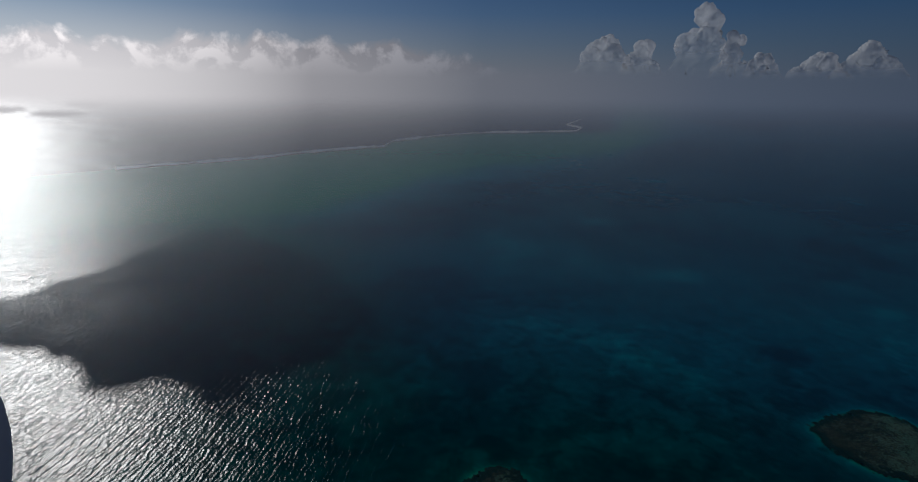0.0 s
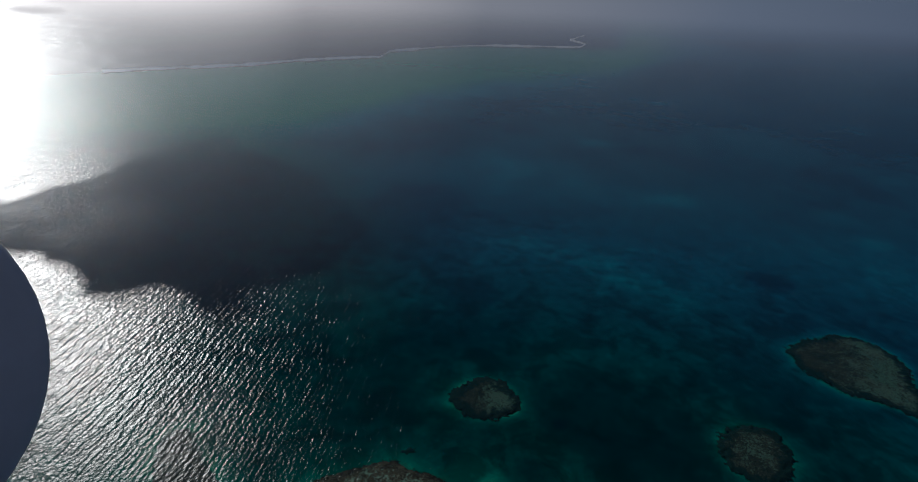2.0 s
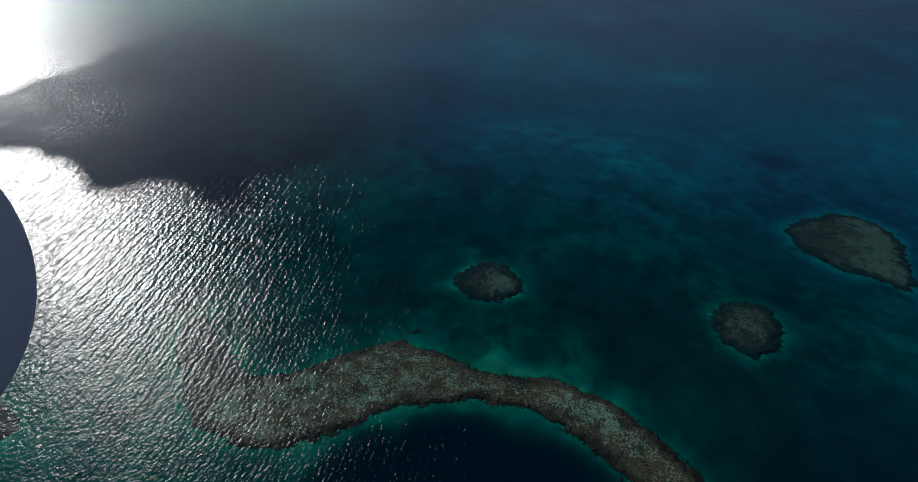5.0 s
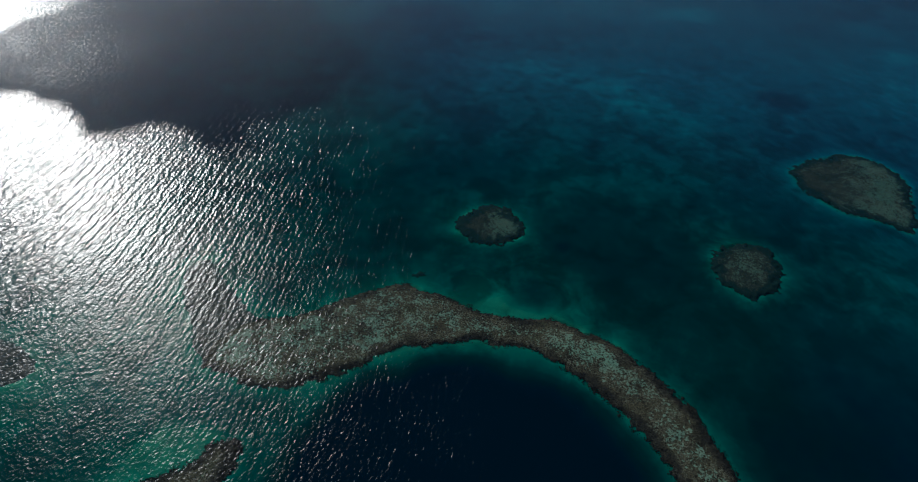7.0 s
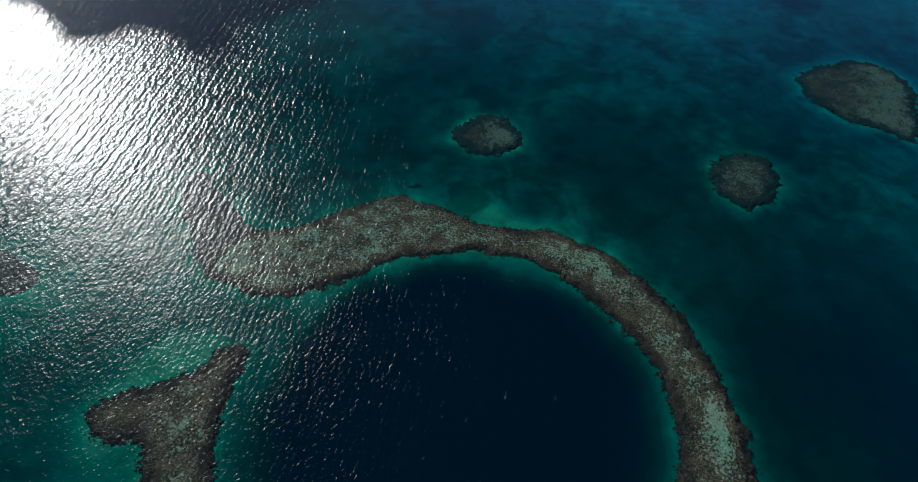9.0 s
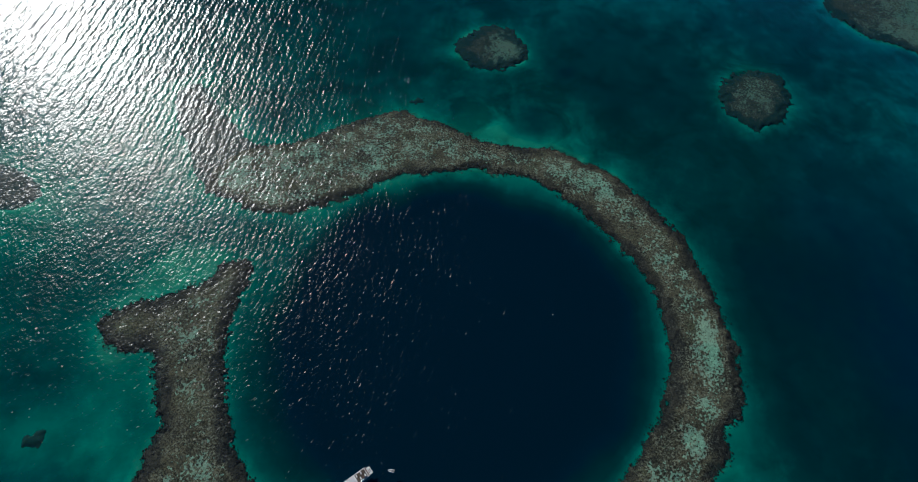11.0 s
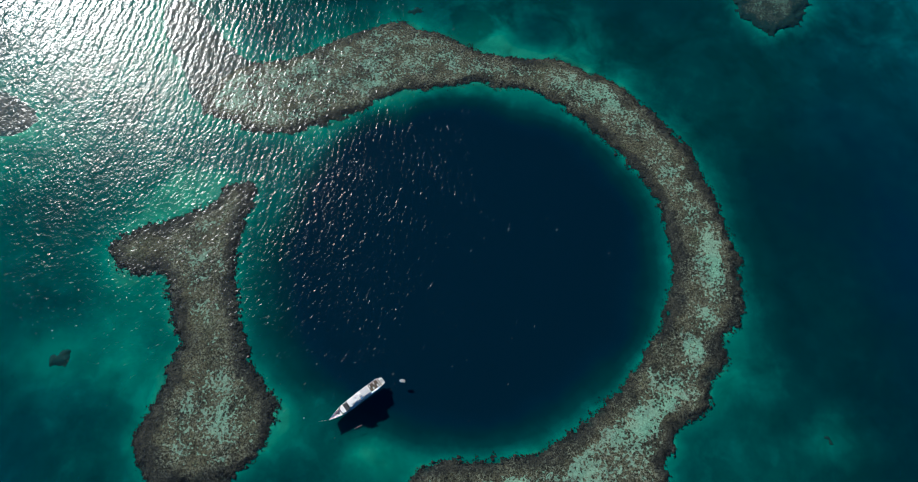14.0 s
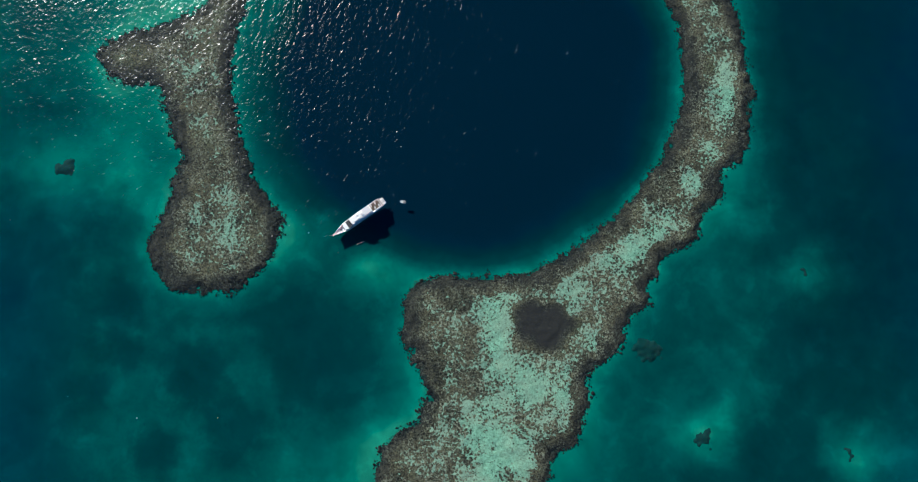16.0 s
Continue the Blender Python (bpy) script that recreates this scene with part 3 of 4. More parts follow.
def build_water():
    rs = np.concatenate([[1.0], np.geomspace(60, 2600, 24), np.linspace(2650, 4960, 60)])
    n = 240
    a = np.linspace(0, 2 * np.pi, n, endpoint=False)
    r, t = np.meshgrid(rs, a, indexing="ij")
    v = np.stack([r * np.sin(t), r * np.cos(t), sheet_z(r)], -1).reshape(-1, 3)
    k = np.arange(len(rs) * n).reshape(len(rs), n)
    f = np.stack([k[:-1], np.roll(k[:-1], -1, 1), np.roll(k[1:], -1, 1), k[1:]], -1).reshape(-1, 4)
    me = mesh_of("sea", v, f, veil=haze_share(v[:, 0], v[:, 1]), swell=step(np.hypot(v[:, 0], v[:, 1]), 2500, 3300), blur=step(np.hypot(v[:, 0], v[:, 1]), 900, 2300), chop=1 - step(np.hypot(v[:, 0], v[:, 1]), 300, 700))
    me.materials.append(WATER)
    return tagged(new("water", me), "wind-rippled tropical sea glittering in low sun", "sea", kind="structure")


build_water()


# ---- coral reefs ----
def build_reef(name, outline, fine, label, sandy, group="", sunk=False):
    lo, hi = outline.min(0) - 14, outline.max(0) + 14
    xs, ys = np.arange(lo[0], hi[0], fine), np.arange(lo[1], hi[1], fine)
    x, y = np.meshgrid(xs, ys)
    e = inside_by(x, y, outline)
    e = e + (1.2 if "bommie" in name else 1.8 if name == "patch_reef" else 1.0) * (4.0 * (vnoise(x, y, 13, 21) - 0.5) + 3.4 * (vnoise(x, y, 5, 22) - 0.5) + 3.4 * (vnoise(x, y, 2.4, 23) - 0.5))
    bumps = 0.5 * (fbm(x, y, 6, 3, 31) - 0.5) + 0.35 * (vnoise(x, y, 2.0, 35) - 0.5)
    z = -1.35 + bumps * step(e, -2, 3) - 0.95 * (1 - step(e, -2.0, 6)) - 0.5 * sunk
    sand = 0.03 + sandy(x, y, e) + 0.10 * (vnoise(x, y, 40, 41) - 0.5) - (0.24 - 0.08 * step(y, 260, 320)) * (1 - step(e + 7 * (vnoise(x, y, 14, 24) - 0.5), 1, 12))
    keep = (e[:-1, :-1] > -1.6) & (e[1:, 1:] > -1.6) & (e[1:, :-1] > -1.6) & (e[:-1, 1:] > -1.6)
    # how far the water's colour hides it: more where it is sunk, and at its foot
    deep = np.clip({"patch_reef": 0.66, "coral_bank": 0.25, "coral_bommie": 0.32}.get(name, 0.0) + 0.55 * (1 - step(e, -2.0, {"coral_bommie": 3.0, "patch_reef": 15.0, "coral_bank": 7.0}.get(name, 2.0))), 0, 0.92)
    v, f, sand, deep = compact(np.stack([x, y, z], -1).reshape(-1, 3), grid_faces(len(xs), len(ys), keep), sand.ravel(), deep.ravel())
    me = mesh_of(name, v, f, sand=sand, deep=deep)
    me.materials.append((DEEP if "bommie" in name else RUBBLE) if sunk else REEF)
    reef = tagged(new(name, me), label, "coral reef", group=group)
    if sunk or name == "patch_reef":
        return reef
    # low coral heads, thickest along the edge
    rng = np.random.RandomState(len(v))
    n = int((hi - lo).prod() * 1.7)
    x, y = rng.uniform(lo[0], xs[-1], n), rng.uniform(lo[1], ys[-1], n)
    e = e[((y - lo[1]) / fine).round().astype(int), ((x - lo[0]) / fine).round().astype(int)]
    bare = sandy(x, y, e) + 0.6 * (fbm(x, y, 14, 4, 43) - 0.5)
    share = np.clip(0.85 - 0.10 * np.maximum(e, 0), 0.06, 1) * np.clip(1.0 - 6 * bare, 0.25, 1.6) * (bare > -0.32)
    keep = (e > -1.5 - 2.2 * rng.rand(n) ** 2) & (rng.rand(n) < share)
    x, y, e = x[keep], y[keep], e[keep]
    size = 0.14 + 0.42 * rng.rand(len(x)) ** 3.0 + 0.25 * (e < 2.5) * rng.rand(len(x)) ** 3
    ang = np.arange(6) * np.pi / 3
    turn = rng.uniform(0, 6.3, len(x))
    ring = lambda k, h: np.stack([x[:, None] + np.cos(ang + turn[:, None]) * size[:, None] * k * rng.uniform(0.55, 1.3, (len(x), 6)),
                                  y[:, None] + np.sin(ang + turn[:, None]) * size[:, None] * k * rng.uniform(0.55, 1.3, (len(x), 6)),
                                  np.repeat((foot + h * size)[:, None], 6, 1)], -1)
    foot = -1.42 - 0.85 * (1 - step(e, -2, 6))
    top = np.stack([x, y, foot + 0.5 * size], -1)[:, None]
    verts = np.concatenate([ring(1.0, -0.1), ring(0.7, 0.35), top], 1)
    base = (np.arange(len(x)) * 13)[:, None, None]
    k = np.arange(6)
    j = (k + 1) % 6
    tris = np.concatenate([np.stack([k, j, j + 6], -1), np.stack([k, j + 6, k + 6], -1), np.stack([k + 6, j + 6, 0 * k + 12], -1)])[None]
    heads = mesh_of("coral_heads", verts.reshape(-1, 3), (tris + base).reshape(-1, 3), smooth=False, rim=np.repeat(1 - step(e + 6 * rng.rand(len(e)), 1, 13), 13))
    heads.materials.append(HEADS)
    ob = new("coral_heads", heads)
    ob.parent = reef
    tagged(ob, kind="stuff")
    return reef


def clump_mesh(seed):
    """A low, knobbly coral clump about one metre in radius."""
    rng = random.Random(seed)
    bm = bmesh.new()
    rows = []
    for k, (rad, h) in enumerate(((1.0, 0.0), (0.86, 0.22), (0.45, 0.40))):
        rows.append([bm.verts.new((rad * rng.uniform(0.6, 1.3) * math.cos(a), rad * rng.uniform(0.6, 1.3) * math.sin(a), h * rng.uniform(0.7, 1.2))) for a in np.arange(8) * math.pi / 4])
    tip = bm.verts.new((0.1, 0.0, 0.42))
    for a, b in zip(rows, rows[1:]):
        for k in range(8):
            bm.faces.new((a[k], a[(k + 1) % 8], b[(k + 1) % 8], b[k]))
    for k in range(8):
        bm.faces.new((rows[-1][k], rows[-1][(k + 1) % 8], tip))
    me = bpy.data.meshes.new("coral_clump")
    bm.to_mesh(me)
    bm.free()
    me.materials.append(CLUMP)
    return me


def rim_clumps(reef, outline, count, seed, span):
    """Single coral clumps along a reef's edge."""
    rng = random.Random(seed)
    shapes = [clump_mesh(seed + k) for k in range(6)]
    loop = [p for p in outline if span[0] < p[0] < span[1] and span[2] < p[1] < span[3]]
    for k in range(count):
        q = loop[rng.randrange(len(loop))]
        size = rng.uniform(0.45, 1.0) + 0.7 * rng.random() ** 4
        x, y = q[0] + rng.uniform(-3.0, 3.0), q[1] + rng.uniform(-3.0, 3.0)
        ob = new("coral_clump", shapes[k % 6])
        ob.matrix_world = pose(x, y, -2.1, 0, 0, rng.uniform(0, 360)) @ Matrix.Diagonal((size, size * rng.uniform(0.6, 1.0), size * 0.6, 1))
        ob.parent = reef


def ring_sand(x, y, e):
    bump = lambda cx, cy, rx, ry, turn=0.0: np.exp(-(((x - cx) * math.cos(turn) + (y - cy) * math.sin(turn)) / rx) ** 2 - ((-(x - cx) * math.sin(turn) + (y - cy) * math.cos(turn)) / ry) ** 2)
    # the broad southern lobe: a bare strip down its middle and another towards the east
    lobe = 0.15 * bump(31, -14, 11, 26) + 0.11 * bump(52, -42, 22, 14, -0.5) + 0.13 * bump(28, -78, 15, 22) + 0.07 * bump(90, -20, 12, 8) + 0.05 * bump(75, -52, 14, 14) + 0.03 * step(-y, 20, 90) * step(x, -10, 30)
    dark = 0.62 * np.exp(-(((x - 59 + 12 * (vnoise(x, y, 9, 45) - 0.5)) / 17) ** 2 + ((y + 6 + 12 * (vnoise(x, y, 9, 46) - 0.5)) / 15) ** 2) ** 2)
    r = np.hypot(x - 5, y - 160)
    # patches along the outer half of the arc
    arc = 0.10 * bump(180, 152, 7, 18) + 0.09 * bump(167, 108, 9, 9) + 0.08 * bump(153, 88, 9, 8) + 0.09 * bump(135, 58, 12, 8, 0.7) + 0.08 * bump(112, 38, 16, 9, 0.7) + 0.06 * bump(88, 18, 20, 11, 0.4)
    arc = arc + 0.015 * step(x, 40, 110) * step(y, 120, 200) * np.exp(-((r - 178) / 10) ** 2) - 0.05 * step(x, 60, 120) * step(y, 30, 80) * np.exp(-((r - 155) / 9) ** 2)
    north = 0.042 * np.exp(-((x + 60) / 60) ** 2) * step(y, 285, 330) + 0.035 * step(-x, 60, 110) * step(y, 240, 270)
    return -0.045 + lobe + arc + north - dark


def spot(x, y, r, seed):
    rng = random.Random(seed)
    return rounded([(x + r * rng.uniform(0.8, 1.15) * math.cos(a), y + r * rng.uniform(0.8, 1.15) * math.sin(a)) for a in np.arange(7) * 0.8976])


SANDS = [ring_sand, lambda x, y, e: -0.115 + 0.06 * step(e, 6, 20) + 0.055 * np.exp(-((x + 145) / 28) ** 2 - ((y - 50) / 35) ** 2), lambda x, y, e: -0.05 + 0 * x, lambda x, y, e: -0.05 + 0 * x,
         lambda x, y, e: -0.20 + 0.22 * step(x, 22, 50), lambda x, y, e: -0.07 + 0.07 * step(e, 6, 22), lambda x, y, e: -0.05 + 0.10 * step(x - 0.3 * (y - 520), 420, 490)]
LABELS = ["curving brown coral reef with pale sand patches round the hole", "anvil-shaped brown coral reef speckled with pale sand", "submerged reddish-brown coral bank under glittering water", "submerged reddish-brown coral bank at the ring's broken end",
          "small dark coral patch with a paler half", "round dark coral patch ringed by turquoise sand", "elongated coral patch with a pale green sandy middle"]
for (nm, outline, fine), label, sandy in zip(REEFS, LABELS, SANDS):
    built = build_reef(nm, outline, fine, label, sandy, {"patch_reef": "patch reefs in the lagoon", "coral_bank": "sunken coral banks"}.get(nm, ""), nm == "coral_bank")
    if nm in ("ring_reef", "west_reef"):
        rim_clumps(built, outline, 300 if nm == "ring_reef" else 200, len(nm), (-400, 400, -120, 250))
for k, (sx, sy, sr) in enumerate([(125, -21, 8.5), (227, 31, 5.5), (158, -74, 7), (250, -83, 5.5), (-249, 86, 6.5), (-29, 384, 6.5)]):
    build_reef("coral_bommie", spot(sx, sy, sr, k), 0.9, "little dark coral outcrop on pale sand", lambda x, y, e: -0.1 + 0 * x, "coral outcrops on the lagoon floor", True)


# ---- surf on the barrier reef ----
def build_surf():
    pts = np.array([(-31.0, 6.82), (-26.5, 6.67), (-19.8, 6.4), (-15.0, 5.9), (-7.4, 5.4), (-6.5, 4.9), (-2.5, 4.4), (2.7, 4.0), (6.7, 3.9), (11.5, 3.7), (12.0, 3.4), (10.5, 3.1), (11.8, 2.6)])
    s = np.concatenate([[0], np.cumsum(np.hypot(*np.diff(pts, axis=0).T))])
    u = np.linspace(0, s[-1], 900)
    az, dip = np.interp(u, s, pts[:, 0]), np.interp(u, s, pts[:, 1])
    dip = dip + 0.10 * (fbm(u, u * 0, 2.0, 4, 51) - 0.5)
    dist = HEIGHT / np.tan(np.radians(dip))
    wide = dist * (0.014 + 0.065 * fbm(u, u * 0 + 5, 1.6, 4, 61) ** 2)
    verts, rows = [], 5
    for k in range(rows):
        r = sheet_radius(dist + (k / (rows - 1) - 0.5) * wide)
        lift = 1.5
        verts.append(np.stack([r * np.sin(np.radians(az)), r * np.cos(np.radians(az)), sheet_z(r) + lift], -1))
    me = mesh_of("surf", np.concatenate(verts), grid_faces(len(u), rows))
    me.materials.append(FOAM)
    return tagged(new("surf_line", me), "thin white line of surf breaking on a barrier reef", "surf", kind="structure")


build_surf()


# ---- clouds ----
def cloud_mesh(name, puffs, seed, detail=3, fade=None, rag=0.0, cell=9.0):
    """One cloud out of joined puffs (x, y, z, radius); fade: heights between which its foot goes clear, as painted
    haze.
    """
    bm = bmesh.new()
    for px, py, pz, rad in puffs:
        bmesh.ops.create_icosphere(bm, subdivisions=detail, radius=rad, matrix=Matrix.Translation((px, py, pz)))
    raw = bpy.data.meshes.new(name)
    bm.to_mesh(raw)
    bm.free()
    tmp = new("tmp", raw)
    skin = tmp.modifiers.new("skin", "REMESH")
    skin.mode, skin.voxel_size = "VOXEL", cell
    me = bpy.data.meshes.new_from_object(tmp.evaluated_get(bpy.context.evaluated_depsgraph_get()))
    me.name = name
    bpy.data.objects.remove(tmp)
    bpy.data.meshes.remove(raw)
    for v in me.vertices:
        w = v.co * 0.012 + Vector((seed, 0, 0))
        out = noise.fractal(w, 0.8, 2.1, 5) * (22 + rag) + noise.fractal(w * 4, 0.8, 2.1, 2) * 4
        v.co += v.normal * out
    me.polygons.foreach_set("use_smooth", np.ones(len(me.polygons), bool))
    z = np.empty(len(me.vertices) * 3)
    me.vertices.foreach_get("co", z)
    z = z[2::3]
    # haze put in as transparency: 1 at the foot, 0.4 at the top
    thin = np.zeros(len(z)) if fade is None else 1 - 0.60 * step(z, fade[0], fade[1])
    me.attributes.new("thin", "FLOAT", "POINT").data.foreach_set("value", thin.astype(np.float32))
    if fade is not None:
        bm = bmesh.new()
        bm.from_mesh(me)
        bmesh.ops.delete(bm, geom=[v for v in bm.verts if v.co.z < fade[0] + 2], context="VERTS")
        bm.to_mesh(me)
        bm.free()
    me.materials.clear()
    me.materials.append(CLOUD)
    return me


def horizon_cloud(bearing, width, base, top, seed):
    """A cumulus at the horizon; bearing and size in degrees."""
    rng = random.Random(seed)
    dist, puffs = 4780.0, []
    for k in range(int(16 + 7 * width)):
        a = rng.uniform(-0.5, 0.5)
        peak = base + (top - base) * (1 - (2 * abs(a)) ** 1.6) * rng.uniform(0.75, 1.0)
        e = base + (peak - base) * rng.random() ** 0.7
        rad = rng.uniform(0.35, 0.75) * min(width * 0.35, 1.6) * 80
        rad *= 1.15 - 0.5 * (e - base) / max(top - base, 0.1)
        b = radians(bearing + a * width * 0.8)
        d = dist + rng.uniform(-60, 60)
        puffs.append((d * math.sin(b), d * math.cos(b), HEIGHT + d * math.tan(radians(e)) - rad * 0.7, rad))
    lo = HEIGHT + dist * math.tan(radians(base))
    me = cloud_mesh("cumulus_cloud", puffs, seed, 3, (lo - 30, lo + (top - base) * 55))
    return tagged(new("cumulus_cloud", me), "white cumulus cloud dissolving into haze at the horizon", "cloud", group="clouds along the horizon")


for k, (bearing, width, base, top) in enumerate([
        (13.6, 5.0, 1.8, 5.7), (17.0, 3.4, 1.6, 5.3), (21.9, 4.8, 1.6, 8.8), (24.6, 3, 1.4, 6.0), (27.0, 2.6, 1.4, 4.0), (31.2, 4, 1.4, 3.7), (34.6, 4.5, 1.4, 4.1)]):
    horizon_cloud(bearing, width, base, top, k + 1)


SHADE = rounded([(-1000, 850), (-853, 890), (-772, 964), (-760, 1044), (-706, 1090), (-707, 1242), (-713, 1364), (-667, 1452), (-565, 1444), (-444, 1325), (-324, 1205), (-250, 1111), (-177, 968), (-140, 839), (-180, 740), (-235, 690),
                 (-254, 625), (-283, 606), (-325, 633), (-372, 648), (-394, 632), (-430, 622), (-460, 634), (-497, 683), (-531, 710), (-574, 718), (-634, 748), (-738, 740), (-1000, 760)])


def passing_cloud(puffs, height, seed, cell, thin):
    """A cloud out of sight above; puffs: the places on the sea that it shades (x, y, z, radius)."""
    up = []
    for x, y, z, rad in puffs:
        c = Vector((x, y, z)) + TO_SUN * ((height - z) / TO_SUN.z)
        up.append((c.x, c.y, c.z, rad))
    me = cloud_mesh("passing_cloud", up, seed, 2, None, 0.0, cell)
    co = np.empty(len(me.vertices) * 3)
    me.vertices.foreach_get("co", co)
    co = co.reshape(-1, 3)
    # broad and shallow, like a thin sheet of cloud
    co[:, 2] = height + (co[:, 2] - height) * 0.22
    me.vertices.foreach_set("co", co.ravel())
    fx, fy = co[:, 0] - TO_SUN.x / TO_SUN.z * co[:, 2], co[:, 1] - TO_SUN.y / TO_SUN.z * co[:, 2]
    me.attributes["thin"].data.foreach_set("value", thin(fx, fy).astype(np.float32))
    return tagged(new("passing_cloud", me), "grey cloud passing overhead that shades the sea", "cloud", group="clouds passing overhead")


def big_shade():
    rng = np.random.RandomState(5)
    x, y = [v.ravel() for v in np.meshgrid(np.arange(-1000, -120, 36.0), np.arange(600, 1460, 36.0))]
    x, y = x + rng.uniform(-16, 16, len(x)), y + rng.uniform(-16, 16, len(x))
    e = inside_by(x, y, SHADE)
    return [(a, b, 0.0, float(min(0.85 * c + 4, 60) + 8 * r)) for a, b, c, r in zip(x, y, e, rng.rand(len(x))) if c > 14]


# half-clear in patches and towards its eastern and sunward edges
passing_cloud(big_shade(), 1150, 71, 15.0, lambda x, y: np.clip(0.13 + 0.16 * step(y, 720, 880) + 0.35 * step(x + 0.3 * y, -180, 100) + 0.12 * step(fbm(x, y, 130, 3, 81), 0.4, 0.75) * step(y, 680, 800) + 0.12 * step(-x, 560, 720) * step(y, 820, 960) + 0.35 * step(y - 0.6 * x, 1500, 1750), 0, 0.85))
for k, (bearing, dip, wide) in enumerate([(-37.9, 1.8, 150), (-34.5, 2.2, 190), (-32.3, 1.4, 170), (-28.5, 1.5, 150)]):
    r = float(sheet_radius(HEIGHT / math.tan(radians(dip))))
    b = radians(bearing)
    passing_cloud([(r * math.sin(b) + q * wide * math.cos(b), r * math.cos(b) - q * wide * math.sin(b), float(sheet_z(r)), 40 - 30 * abs(q)) for q in np.linspace(-0.6, 0.6, 9)],
                  1600, 80 + k, 10.0, lambda x, y: 0.1 + 0 * x)


# ---- the flying camera's own pod, at its side ----
def dir_at(az, el):
    a, e = radians(az), radians(el)
    return Vector((math.sin(a) * math.cos(e), math.cos(a) * math.cos(e), math.sin(e)))


def build_pod():
    d = dir_at(-55.9, -25.1)
    bm = bmesh.new()
    bmesh.ops.create_uvsphere(bm, u_segments=48, v_segments=24, radius=1.0)
    for v in bm.verts:
        v.co = Vector((v.co.x * 1.08, v.co.y * 1.08, v.co.z * 0.30))
    for f in bm.faces:
        f.smooth = True
    ob = part("landing_pod", bm, POD_GREY)
    ob.matrix_world = look((0, 0, 360), tuple(Vector((0, 0, 360)) + d)) @ pose(0, 0, -4)
    return tagged(ob, "dark blue-grey rounded pod of the flying camera", "drone part")


build_pod()


# ---- the dive yacht ----
GLASS = plain("dark_tinted_glass", (0.015, 0.018, 0.022), 0.12, 0.0, 0.3)
TEAK = plain("weathered_teak", (0.17, 0.11, 0.065), 0.75, 0.0, 0.45, 1.5)
DARK_TEAK = plain("dark_wet_teak", (0.055, 0.036, 0.024), 0.6, 0.0, 0.5, 2.0)
GREY_CANVAS = plain("grey_canvas", (0.66, 0.66, 0.66), 0.8, 0.0, 0.2)
DECK_GREY = plain("grey_deck_paint", (0.13, 0.135, 0.14), 0.7, 0.0, 0.3)
STEEL = plain("stainless_steel", (0.55, 0.55, 0.56), 0.3, 1.0)
DARK_GEAR = plain("dark_gear", (0.03, 0.032, 0.035), 0.6)
NAVY = plain("navy_paint", (0.02, 0.035, 0.08), 0.4)
RUBBER = plain("pale_grey_rubber", (0.55, 0.56, 0.57), 0.6)
ROPE = plain("pale_rope", (0.55, 0.52, 0.42), 0.9)


def thing(name, label, category, m=None, group=""):
    ob = new(name)
    if m is not None:
        ob.matrix_world = m
    return tagged(ob, label, category, group)


def box(lo, hi, bevel=0.06, bm=None):
    bm = bm or bmesh.new()
    lo, hi = Vector(lo), Vector(hi)
    made = bmesh.ops.create_cube(bm, size=1, matrix=Matrix.Translation((lo + hi) / 2) @ Matrix.Diagonal((*(hi - lo), 1)))
    if bevel:
        edges = list({e for v in made["verts"] for e in v.link_edges})
        bmesh.ops.bevel(bm, geom=edges, offset=bevel, segments=2, affect="EDGES", profile=0.6)
    return bm


def rod(a, b, r, bm=None, sides=8, r2=None):
    bm = bm or bmesh.new()
    a, b = Vector(a), Vector(b)
    m = Matrix.Translation((a + b) / 2) @ (b - a).to_track_quat("Z", "Y").to_matrix().to_4x4()
    bmesh.ops.create_cone(bm, cap_ends=True, segments=sides, radius1=r, radius2=r if r2 is None else r2, depth=(b - a).length, matrix=m)
    return bm


def house(stations, z0, z1, lean=0.0, bevel=0.1):
    """A deckhouse with a plan given by (x, half width) from aft to fore."""
    bm = bmesh.new()
    plan = [(x, h) for x, h in stations] + [(x, -h) for x, h in reversed(stations)]
    low = [bm.verts.new((x, y, z0)) for x, y in plan]
    high = [bm.verts.new((x - lean * (x > stations[-2][0]), y * 0.97, z1)) for x, y in plan]
    n = len(plan)
    for k in range(n):
        bm.faces.new((low[k], low[(k + 1) % n], high[(k + 1) % n], high[k]))
    bm.faces.new(high)
    bm.faces.new(low[::-1])
    bmesh.ops.recalc_face_normals(bm, faces=bm.faces)
    bmesh.ops.bevel(bm, geom=[e for e in bm.edges], offset=bevel, segments=2, affect="EDGES")
    return bm


HULL_AT = [(-18.5, 3.4), (-16, 3.65), (-10, 3.85), (-3, 3.9), (4, 3.9), (8, 3.75), (11.5, 3.15), (14.5, 2.25), (17, 1.3), (18.4, 0.6), (19.0, 0.12)]


